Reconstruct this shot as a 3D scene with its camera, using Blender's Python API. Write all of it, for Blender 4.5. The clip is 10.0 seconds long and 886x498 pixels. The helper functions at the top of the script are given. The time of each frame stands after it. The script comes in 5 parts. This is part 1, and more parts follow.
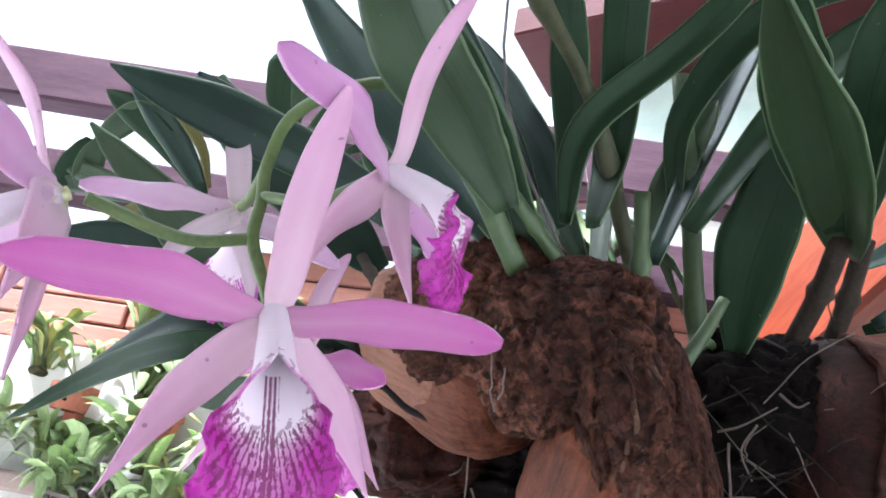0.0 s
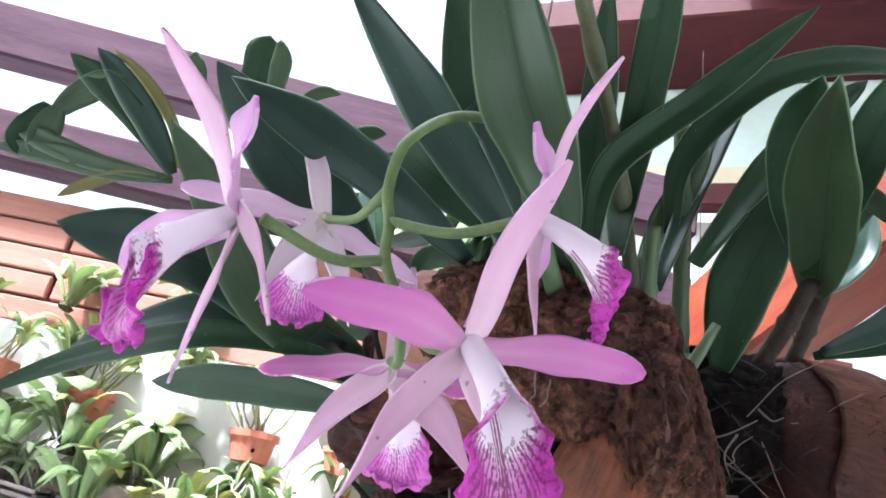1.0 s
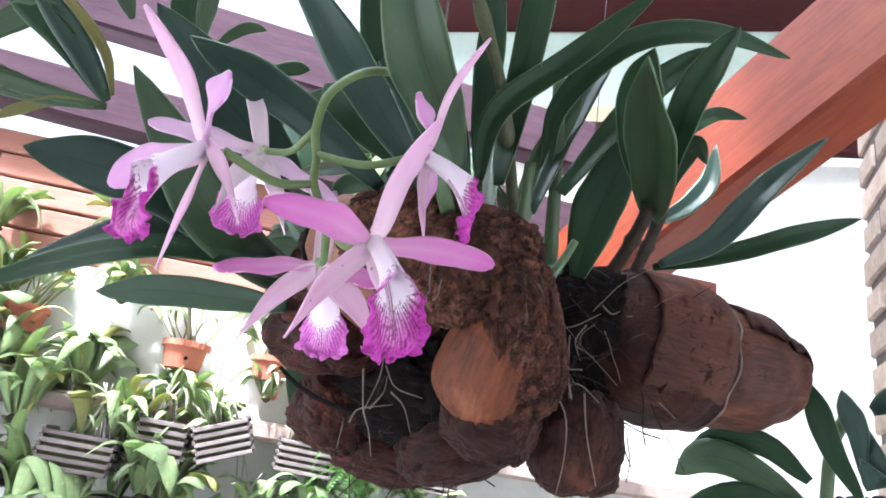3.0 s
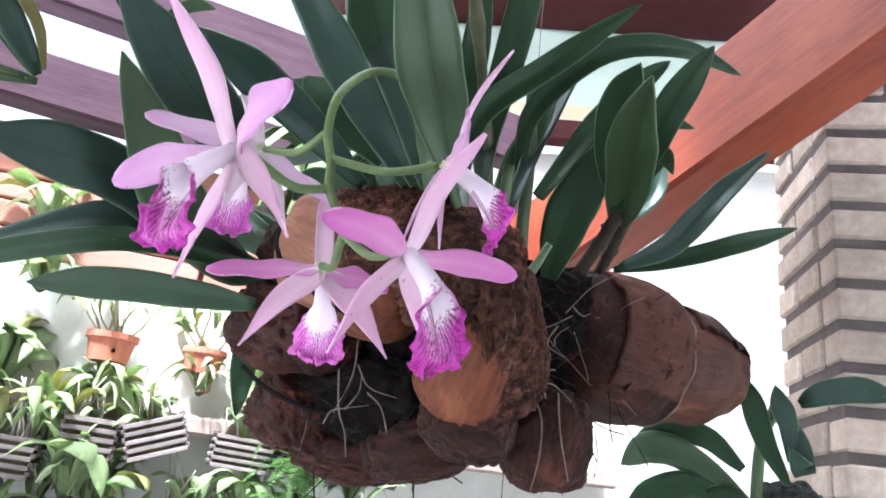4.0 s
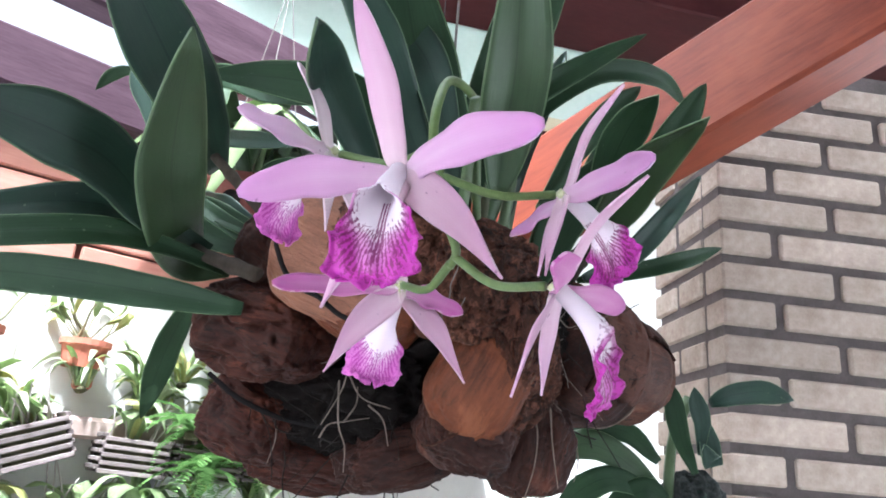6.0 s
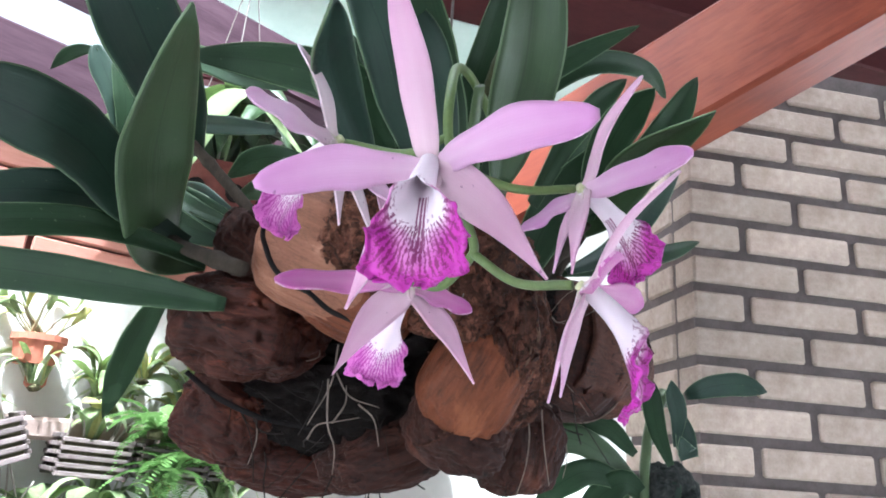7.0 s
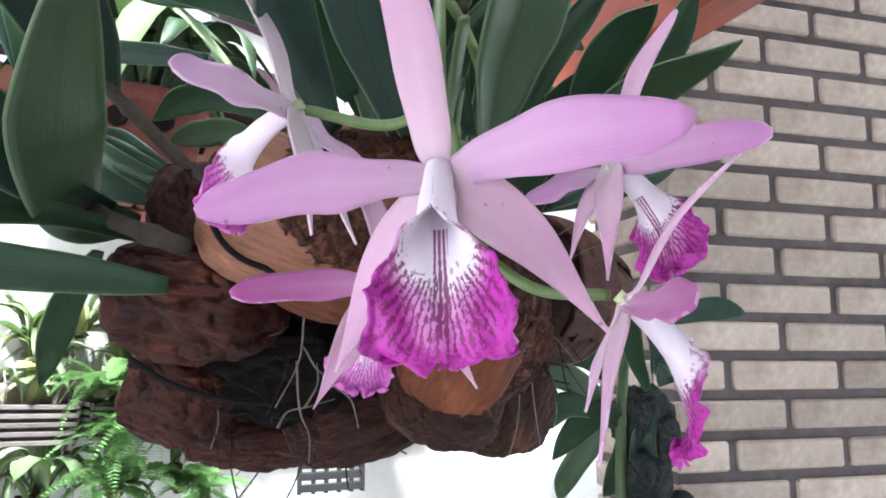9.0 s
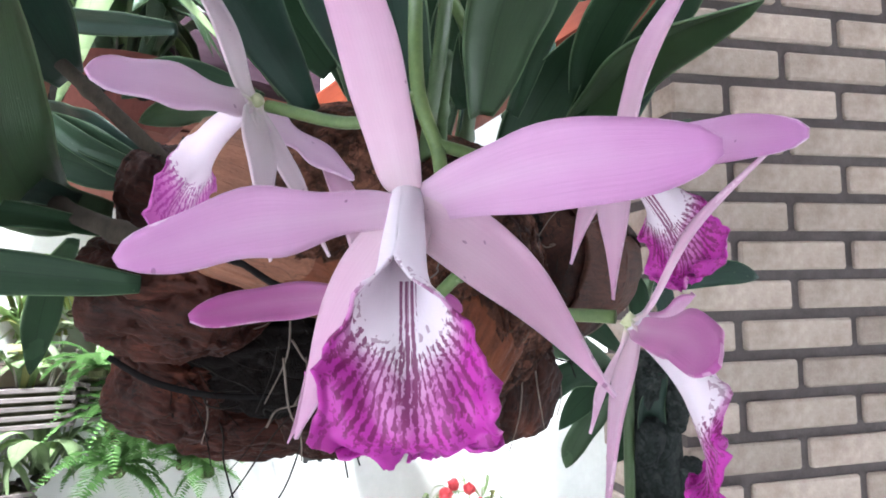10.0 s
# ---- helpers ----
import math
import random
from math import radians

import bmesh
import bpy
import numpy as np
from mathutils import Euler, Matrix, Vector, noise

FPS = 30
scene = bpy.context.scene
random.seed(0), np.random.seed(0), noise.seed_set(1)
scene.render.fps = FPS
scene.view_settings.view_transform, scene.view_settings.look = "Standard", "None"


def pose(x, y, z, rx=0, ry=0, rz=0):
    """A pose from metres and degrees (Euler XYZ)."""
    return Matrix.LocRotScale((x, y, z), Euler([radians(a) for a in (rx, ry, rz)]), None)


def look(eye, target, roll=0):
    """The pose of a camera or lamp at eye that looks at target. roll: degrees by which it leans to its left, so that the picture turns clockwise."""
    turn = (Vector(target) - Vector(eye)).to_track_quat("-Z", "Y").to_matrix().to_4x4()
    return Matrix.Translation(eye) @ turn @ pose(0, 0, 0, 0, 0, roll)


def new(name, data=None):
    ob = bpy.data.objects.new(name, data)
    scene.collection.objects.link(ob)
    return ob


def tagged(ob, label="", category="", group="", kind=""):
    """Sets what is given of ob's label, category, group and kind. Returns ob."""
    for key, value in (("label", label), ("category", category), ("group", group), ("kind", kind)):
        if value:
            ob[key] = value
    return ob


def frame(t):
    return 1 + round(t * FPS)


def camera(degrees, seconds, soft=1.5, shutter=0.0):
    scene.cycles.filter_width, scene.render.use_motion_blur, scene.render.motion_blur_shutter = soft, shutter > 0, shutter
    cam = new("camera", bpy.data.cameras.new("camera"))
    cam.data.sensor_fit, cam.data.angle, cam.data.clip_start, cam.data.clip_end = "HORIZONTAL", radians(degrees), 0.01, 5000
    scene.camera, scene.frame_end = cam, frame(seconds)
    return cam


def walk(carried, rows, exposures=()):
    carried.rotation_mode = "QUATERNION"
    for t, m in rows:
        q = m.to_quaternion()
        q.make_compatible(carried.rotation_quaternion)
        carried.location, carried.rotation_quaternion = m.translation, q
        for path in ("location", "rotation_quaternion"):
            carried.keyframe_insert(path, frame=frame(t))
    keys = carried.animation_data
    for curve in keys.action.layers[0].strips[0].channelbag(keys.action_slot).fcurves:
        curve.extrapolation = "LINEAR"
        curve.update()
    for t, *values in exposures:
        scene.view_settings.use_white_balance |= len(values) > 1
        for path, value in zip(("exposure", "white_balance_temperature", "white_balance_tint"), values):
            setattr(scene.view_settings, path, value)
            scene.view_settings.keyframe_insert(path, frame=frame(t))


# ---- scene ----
cam = camera(66.0, 10.0, soft=1.8)
PATH = [
    (0.0, pose(0.1719, 0.2197, 1.5581, 113.42, -9.37, 27.68)),
    (0.5, pose(0.1013, 0.1748, 1.5366, 114.07, -10.98, 21.50)),
    (1.0, pose(0.0832, 0.1306, 1.5435, 113.79, -9.61, 17.23)),
    (1.5, pose(0.0877, 0.1076, 1.5356, 111.71, -9.26, 16.69)),
    (2.0, pose(0.0997, 0.0924, 1.5235, 111.70, -9.70, 15.25)),
    (2.5, pose(0.1259, 0.0584, 1.4960, 111.93, -10.48, 14.41)),
    (2.7, pose(0.1399, 0.0378, 1.4908, 110.25, -9.50, 13.11)),
    (3.8, pose(0.0719, 0.0058, 1.4925, 108.28, -6.87, 4.63)),
    (4.0, pose(0.0531, 0.0031, 1.4975, 108.54, -6.68, 2.56)),
    (4.5, pose(-0.0007, -0.0001, 1.4993, 108.17, -6.09, -2.07)),
    (5.0, pose(-0.0563, 0.0022, 1.5016, 108.00, -5.43, -6.32)),
    (5.5, pose(-0.1056, 0.0134, 1.5022, 108.01, -5.41, -10.39)),
    (5.7, pose(-0.1278, 0.0163, 1.5063, 108.28, -5.16, -11.82)),
    (6.8, pose(-0.1755, 0.0547, 1.5225, 107.47, -3.83, -16.60)),
    (7.0, pose(-0.1857, 0.0560, 1.5212, 107.59, -3.76, -17.54)),
    (7.5, pose(-0.2004, 0.0612, 1.5310, 106.80, -4.14, -20.19)),
    (8.0, pose(-0.2143, 0.0752, 1.5708, 103.37, -2.48, -20.60)),
    (8.5, pose(-0.2110, 0.0941, 1.5937, 102.66, -1.29, -21.03)),
    (9.0, pose(-0.1939, 0.1321, 1.5984, 98.62, -0.17, -21.43)),
    (9.5, pose(-0.1763, 0.1509, 1.6303, 96.51, 0.90, -21.26)),
    (10.0, pose(-0.1702, 0.1629, 1.6340, 94.18, 1.30, -20.73)),
]
walk(cam, PATH, exposures=[(0.0, 2.0, 5600, 10), (2.5, 2.08, 5600, 9), (4.5, 2.12, 5550, 8), (5.5, 1.95, 5550, 7), (7.5, 1.92, 5550, 6), (10.0, 1.76, 5600, 6)])

import itertools
from mathutils.bvhtree import BVHTree

# ---------- the surroundings' light ----------
world = bpy.data.worlds.new("sky")
scene.world = world
world.use_nodes = True
wn = world.node_tree.nodes
sky = wn.new("ShaderNodeTexSky")
sky.sky_type, sky.sun_disc = "NISHITA", False
sky.sun_elevation, sky.sun_rotation = radians(62), radians(200)
sky.air_density, sky.dust_density, sky.ozone_density = 0.35, 10.0, 0.4
wn["Background"].inputs["Strength"].default_value = 0.15
haze = wn.new("ShaderNodeHueSaturation")
haze.inputs["Saturation"].default_value, haze.inputs["Value"].default_value = 0.15, 1.9
world.node_tree.links.new(sky.outputs["Color"], haze.inputs["Color"])
world.node_tree.links.new(haze.outputs["Color"], wn["Background"].inputs["Color"])
sun_data = bpy.data.lights.new("sun", "SUN")
sun_data.energy, sun_data.angle, sun_data.color = 4.2, radians(3), (1.0, 0.97, 0.93)
sun = new("sun", sun_data)
sun.matrix_world = look((-0.6, -1.0, 5.0), (0.0, 1.0, 1.1))


# ---------- materials ----------
def material(name, rough=0.6, spec=0.5):
    m = bpy.data.materials.new(name)
    m.use_nodes = True
    nt = m.node_tree
    b = nt.nodes["Principled BSDF"]
    b.inputs["Roughness"].default_value = rough
    b.inputs["Specular IOR Level"].default_value = spec
    return m, nt, b


def coords(nt, kind="Object", scale=(1, 1, 1)):
    c = nt.nodes.new("ShaderNodeTexCoord")
    mp = nt.nodes.new("ShaderNodeMapping")
    mp.inputs["Scale"].default_value = scale
    nt.links.new(c.outputs[kind], mp.inputs["Vector"])
    return mp.outputs["Vector"]


def noise_tex(nt, vec, scale, detail=6, rough=0.6, distort=0.0):
    n = nt.nodes.new("ShaderNodeTexNoise")
    n.inputs["Scale"].default_value = scale
    n.inputs["Detail"].default_value = detail
    n.inputs["Roughness"].default_value = rough
    n.inputs["Distortion"].default_value = distort
    nt.links.new(vec, n.inputs["Vector"])
    return n.outputs["Fac"]


def ramp(nt, fac, stops):
    r = nt.nodes.new("ShaderNodeValToRGB")
    e = r.color_ramp.elements
    while len(e) < len(stops):
        e.new(0.5)
    for el, (p, c) in zip(e, stops):
        el.position, el.color = p, (*c, 1)
    nt.links.new(fac, r.inputs["Fac"])
    return r.outputs["Color"]


def mixc(nt, fac, a, b, mode="MIX"):
    m = nt.nodes.new("ShaderNodeMix")
    m.data_type, m.blend_type = "RGBA", mode
    for sock, v in ((m.inputs[0], fac), (m.inputs[6], a), (m.inputs[7], b)):
        if isinstance(v, (int, float)):
            sock.default_value = v
        elif isinstance(v, tuple):
            sock.default_value = (*v, 1)
        else:
            nt.links.new(v, sock)
    return m.outputs[2]


def maths(nt, op, a, b=0.0, c=0.0):
    m = nt.nodes.new("ShaderNodeMath")
    m.operation = op
    for sock, v in zip(m.inputs, (a, b, c)):
        if isinstance(v, (int, float)):
            sock.default_value = v
        else:
            nt.links.new(v, sock)
    return m.outputs[0]


def bump(nt, b, height, strength, distance):
    n = nt.nodes.new("ShaderNodeBump")
    n.inputs["Strength"].default_value, n.inputs["Distance"].default_value = strength, distance
    nt.links.new(height, n.inputs["Height"])
    nt.links.new(n.outputs["Normal"], b.inputs["Normal"])


def uv_parts(nt):
    c = nt.nodes.new("ShaderNodeTexCoord")
    s = nt.nodes.new("ShaderNodeSeparateXYZ")
    nt.links.new(c.outputs["UV"], s.inputs["Vector"])
    return c.outputs["UV"], s.outputs["X"], s.outputs["Y"]


def thin(m, nt, b, amount):
    """Lets part of the light through a leaf or petal."""
    tr = nt.nodes.new("ShaderNodeBsdfTranslucent")
    mx = nt.nodes.new("ShaderNodeMixShader")
    mx.inputs[0].default_value = amount
    for l in list(b.inputs["Base Color"].links):
        nt.links.new(l.from_socket, tr.inputs["Color"])
    nt.links.new(b.outputs[0], mx.inputs[1])
    nt.links.new(tr.outputs[0], mx.inputs[2])
    nt.links.new(mx.outputs[0], nt.nodes["Material Output"].inputs["Surface"])
    return m


def petal_material(name, tip, base):
    m, nt, b = material(name, 0.5, 0.3)
    uv, u, v = uv_parts(nt)
    obj = coords(nt)
    vein_vec = coords(nt, "UV", (2, 34, 1))
    veins = noise_tex(nt, vein_vec, 2.0, 3, 0.5, 0.4)
    along = maths(nt, "ADD", u, maths(nt, "MULTIPLY", maths(nt, "SUBTRACT", noise_tex(nt, obj, 30, 3), 0.5), 0.35))
    col = ramp(nt, along, ((0.0, (0.50, 0.56, 0.28)), (0.07, tuple(0.5 * a + 0.5 * c for a, c in zip(base, (0.68, 0.64, 0.50)))), (0.20, base), (0.42, tuple(0.55 * a + 0.45 * c for a, c in zip(base, tip))), (0.95, tip)))
    col = mixc(nt, maths(nt, "MULTIPLY", veins, 0.22), col, tuple(c * 0.6 for c in tip), "MIX")
    off = maths(nt, "ABSOLUTE", maths(nt, "SUBTRACT", v, 0.5))
    lines = maths(nt, "SINE", maths(nt, "ADD", maths(nt, "MULTIPLY", v, 95.0), maths(nt, "MULTIPLY", noise_tex(nt, coords(nt, "UV", (3, 3, 1)), 2.0, 2), 7.0)))
    col = mixc(nt, maths(nt, "MULTIPLY", maths(nt, "GREATER_THAN", lines, 0.55), 0.05), col, tuple(c * 0.62 for c in tip))
    pale_mid = maths(nt, "MAXIMUM", maths(nt, "SUBTRACT", 0.16, maths(nt, "MULTIPLY", off, 0.7)), 0.0)
    col = mixc(nt, maths(nt, "MULTIPLY", pale_mid, maths(nt, "SUBTRACT", 1.15, u)), col, (0.84, 0.74, 0.78))
    worn = maths(nt, "GREATER_THAN", maths(nt, "ADD", maths(nt, "ADD", off, maths(nt, "MULTIPLY", u, 0.1)), maths(nt, "MULTIPLY", noise_tex(nt, obj, 120, 3), 0.12)), 0.645)
    col = mixc(nt, maths(nt, "MULTIPLY", worn, 0.35), col, (0.86, 0.72, 0.80))
    fleck = maths(nt, "GREATER_THAN", noise_tex(nt, obj, 210, 1, 0.4), 0.775)
    col = mixc(nt, maths(nt, "MULTIPLY", fleck, 0.55), col, (0.16, 0.06, 0.14))
    nt.links.new(col, b.inputs["Base Color"])
    b.inputs["Sheen Weight"].default_value = 0.15
    bump(nt, b, maths(nt, "ADD", veins, maths(nt, "MULTIPLY", lines, 0.05)), 0.3, 0.0012)
    return thin(m, nt, b, 0.28)


def lip_material(name, pale, deep, dark, spread, keel_lines=1.0):
    """White throat, magenta margin and dark broken veins that fan out along the lip."""
    m, nt, b = material(name, 0.45, 0.4)
    uv, u, v = uv_parts(nt)
    fan = nt.nodes.new("ShaderNodeUVMap")
    fan.uv_map = "fan"
    fs = nt.nodes.new("ShaderNodeSeparateXYZ")
    nt.links.new(fan.outputs["UV"], fs.inputs["Vector"])
    rho, ang = fs.outputs["X"], fs.outputs["Y"]

    def fan_noise(a, c, detail=2):
        mp = nt.nodes.new("ShaderNodeMapping")
        mp.inputs["Scale"].default_value = (a, c, 1)
        nt.links.new(fan.outputs["UV"], mp.inputs["Vector"])
        return noise_tex(nt, mp.outputs["Vector"], 1.0, detail, 0.5)

    wob = fan_noise(5, 5, 3)
    blots = fan_noise(24, 15)
    kink = fan_noise(9, 13, 3)
    fleck = noise_tex(nt, coords(nt, "Object"), 420, 2, 0.5)
    off = maths(nt, "ABSOLUTE", maths(nt, "SUBTRACT", v, 0.5))
    shoulder = maths(nt, "MULTIPLY", maths(nt, "MULTIPLY", maths(nt, "MULTIPLY", off, off), 2.6), maths(nt, "MINIMUM", maths(nt, "MAXIMUM", maths(nt, "MULTIPLY", maths(nt, "SUBTRACT", u, 0.42), 5.0), 0.0), 1.0))
    rim = maths(nt, "ADD", maths(nt, "ADD", rho, shoulder), maths(nt, "MULTIPLY", maths(nt, "SUBTRACT", wob, 0.5), 0.25))
    blend = lambda k: tuple(k * a + (1 - k) * c for a, c in zip(pale, deep))
    body = ramp(nt, rim, ((0.0, pale), (spread, pale), (spread + 0.09, blend(0.48)), (spread + 0.28, blend(0.20)), (spread + 0.52, deep)))
    wave = maths(nt, "SINE", maths(nt, "ADD", maths(nt, "MULTIPLY", ang, 52.0), maths(nt, "ADD", maths(nt, "MULTIPLY", wob, 6.0), maths(nt, "MULTIPLY", kink, 4.0))))
    torn = maths(nt, "MULTIPLY", maths(nt, "SUBTRACT", blots, 0.5), 5.5)
    vein = nt.nodes.new("ShaderNodeMapRange")
    vein.inputs["From Min"].default_value, vein.inputs["From Max"].default_value = 0.0, 0.5
    nt.links.new(maths(nt, "ADD", wave, torn), vein.inputs["Value"])
    zone = maths(nt, "MULTIPLY", maths(nt, "GREATER_THAN", rim, spread - 0.07), maths(nt, "LESS_THAN", maths(nt, "ADD", rho, maths(nt, "MULTIPLY", blots, 0.40)), 1.05))
    bent = maths(nt, "ADD", v, maths(nt, "MULTIPLY", maths(nt, "SUBTRACT", kink, 0.5), 0.020))
    ridge = maths(nt, "SINE", maths(nt, "ADD", maths(nt, "MULTIPLY", bent, 150.0), 0.4))
    keel = maths(nt, "MULTIPLY", maths(nt, "LESS_THAN", maths(nt, "ADD", off, maths(nt, "MULTIPLY", maths(nt, "SUBTRACT", blots, 0.5), 0.05)), maths(nt, "SUBTRACT", 0.092, maths(nt, "MULTIPLY", u, 0.075))), maths(nt, "GREATER_THAN", maths(nt, "ADD", ridge, maths(nt, "MULTIPLY", torn, 0.8)), -0.25))
    keel = maths(nt, "MULTIPLY", keel, maths(nt, "MULTIPLY", maths(nt, "LESS_THAN", u, 0.74), maths(nt, "MULTIPLY", maths(nt, "GREATER_THAN", u, 0.27), keel_lines)))
    spots = maths(nt, "MULTIPLY", maths(nt, "GREATER_THAN", fleck, 0.57), maths(nt, "GREATER_THAN", rim, spread - 0.14))
    fac = maths(nt, "MINIMUM", maths(nt, "ADD", maths(nt, "ADD", maths(nt, "MULTIPLY", vein.outputs[0], maths(nt, "MULTIPLY", zone, maths(nt, "GREATER_THAN", u, 0.41))), keel), maths(nt, "MULTIPLY", spots, 0.6)), 1.0)
    col = mixc(nt, maths(nt, "MULTIPLY", fac, 0.88), body, dark)
    nt.links.new(col, b.inputs["Base Color"])
    bump(nt, b, blots, 0.12, 0.0008)
    return thin(m, nt, b, 0.22)


def leaf_material(name, dark, light, rough=0.46, through_light=0.1, gloss=0.3):
    m, nt, b = material(name, rough, gloss)
    obj = coords(nt)
    streak = noise_tex(nt, coords(nt, "UV", (1.5, 30, 1)), 2.0, 4)
    blot = noise_tex(nt, obj, 14, 5)
    col = ramp(nt, maths(nt, "ADD", maths(nt, "MULTIPLY", streak, 0.5), maths(nt, "MULTIPLY", blot, 0.5)), ((0.3, dark), (0.7, light)))
    uv, u, v = uv_parts(nt)
    edge = maths(nt, "GREATER_THAN", maths(nt, "ABSOLUTE", maths(nt, "SUBTRACT", v, 0.5)), 0.475)
    col = mixc(nt, maths(nt, "MULTIPLY", edge, 0.4), col, (0.20, 0.28, 0.15))
    rib = maths(nt, "LESS_THAN", maths(nt, "ABSOLUTE", maths(nt, "SUBTRACT", v, 0.5)), 0.014)
    col = mixc(nt, maths(nt, "MULTIPLY", rib, 0.35), col, tuple(c * 0.35 for c in dark))
    old = maths(nt, "GREATER_THAN", maths(nt, "ADD", noise_tex(nt, obj, 9, 4), maths(nt, "MULTIPLY", u, 0.12)), 0.74)
    col = mixc(nt, maths(nt, "MULTIPLY", old, 0.3), col, tuple(c * 1.6 + 0.02 for c in light))
    spots = maths(nt, "GREATER_THAN", noise_tex(nt, obj, 230, 2), 0.745)
    col = mixc(nt, maths(nt, "MULTIPLY", spots, 0.3), col, (0.2, 0.24, 0.16))
    nt.links.new(col, b.inputs["Base Color"])
    nt.links.new(maths(nt, "ADD", rough - 0.1, maths(nt, "MULTIPLY", blot, 0.25)), b.inputs["Roughness"])
    bump(nt, b, streak, 0.25, 0.0015)
    return thin(m, nt, b, through_light)


def bark_material(name, dark, mid, light, scale=1.0, flakes=1.1):
    m, nt, b = material(name, 0.95, 0.2)
    obj = coords(nt, "Object", (1, 1, 0.9))
    big = noise_tex(nt, obj, 9 * scale, 5, 0.6, 0.3)
    fine = noise_tex(nt, obj, 90 * scale, 6, 0.75, 0.8)
    vo = nt.nodes.new("ShaderNodeTexVoronoi")
    vo.feature = "DISTANCE_TO_EDGE"
    vo.inputs["Scale"].default_value = 24 * scale
    bent = nt.nodes.new("ShaderNodeVectorMath")
    bent.operation = "MULTIPLY_ADD"
    wander = nt.nodes.new("ShaderNodeTexNoise")
    wander.inputs["Scale"].default_value, wander.inputs["Detail"].default_value = 28 * scale, 5
    nt.links.new(obj, wander.inputs["Vector"])
    nt.links.new(wander.outputs["Color"], bent.inputs[0])
    bent.inputs[1].default_value = (0.05, 0.05, 0.05)
    nt.links.new(obj, bent.inputs[2])
    nt.links.new(bent.outputs["Vector"], vo.inputs["Vector"])
    crack = maths(nt, "LESS_THAN", maths(nt, "ADD", vo.outputs["Distance"], maths(nt, "MULTIPLY", fine, 0.20)), 0.112)
    h = maths(nt, "ADD", maths(nt, "MULTIPLY", big, 0.5), maths(nt, "MULTIPLY", fine, 0.5))
    col = ramp(nt, h, ((0.36, dark), (0.5, mid), (0.66, light)))
    cells = nt.nodes.new("ShaderNodeTexVoronoi")
    cells.inputs["Scale"].default_value = 135 * scale
    nt.links.new(bent.outputs["Vector"], cells.inputs["Vector"])
    flake = nt.nodes.new("ShaderNodeHueSaturation")
    nt.links.new(col, flake.inputs["Color"])
    nt.links.new(maths(nt, "ADD", 1 - flakes / 2, maths(nt, "MULTIPLY", cells.outputs["Color"], flakes)), flake.inputs["Value"])
    col = mixc(nt, maths(nt, "MULTIPLY", crack, 0.55), flake.outputs["Color"], tuple(c * 0.5 for c in dark))
    nt.links.new(col, b.inputs["Base Color"])
    bump(nt, b, maths(nt, "ADD", maths(nt, "SUBTRACT", fine, maths(nt, "MULTIPLY", crack, 0.6)), maths(nt, "MULTIPLY", cells.outputs["Color"], 0.45 * flakes)), 1.0, 0.006)
    return m


def knot_material(name, dark, mid, light, worn, rough=0.7, bare=0.62, checks=0.8):
    """Old wood and smooth bark: grain along the piece, long dark checks, worn paler patches."""
    m, nt, b = material(name, rough, 0.2)
    at = nt.nodes.new("ShaderNodeAttribute")
    at.attribute_name = "local"

    def stretched(k):
        mp = nt.nodes.new("ShaderNodeMapping")
        mp.inputs["Scale"].default_value = (k, 1, 1)
        nt.links.new(at.outputs["Vector"], mp.inputs["Vector"])
        return mp.outputs["Vector"]

    grain = noise_tex(nt, stretched(0.12), 210, 5, 0.65, 0.5)
    broad = noise_tex(nt, stretched(0.5), 22, 5, 0.6, 0.4)
    check = noise_tex(nt, stretched(0.3), 38, 3, 0.55, 0.6)
    crumb = noise_tex(nt, stretched(0.8), 420, 3, 0.6)
    h = maths(nt, "ADD", maths(nt, "MULTIPLY", grain, 0.40), maths(nt, "ADD", maths(nt, "MULTIPLY", broad, 0.45), maths(nt, "MULTIPLY", crumb, 0.15)))
    col = ramp(nt, h, ((0.36, dark), (0.50, mid), (0.64, light)))
    patch = nt.nodes.new("ShaderNodeMapRange")
    patch.inputs["From Min"].default_value, patch.inputs["From Max"].default_value = bare - 0.05, bare + 0.05
    nt.links.new(maths(nt, "ADD", broad, maths(nt, "MULTIPLY", maths(nt, "SUBTRACT", grain, 0.5), 0.25)), patch.inputs["Value"])
    col = mixc(nt, maths(nt, "MULTIPLY", patch.outputs[0], 0.75), col, worn)
    line = maths(nt, "LESS_THAN", maths(nt, "ABSOLUTE", maths(nt, "SUBTRACT", check, 0.5)), 0.006)
    col = mixc(nt, maths(nt, "MULTIPLY", line, checks), col, tuple(c * 0.3 for c in dark))
    nt.links.new(col, b.inputs["Base Color"])
    nt.links.new(maths(nt, "ADD", rough - 0.12, maths(nt, "MULTIPLY", crumb, 0.25)), b.inputs["Roughness"])
    bump(nt, b, maths(nt, "SUBTRACT", h, maths(nt, "MULTIPLY", line, 0.44 * checks)), 0.8, 0.004)
    return m


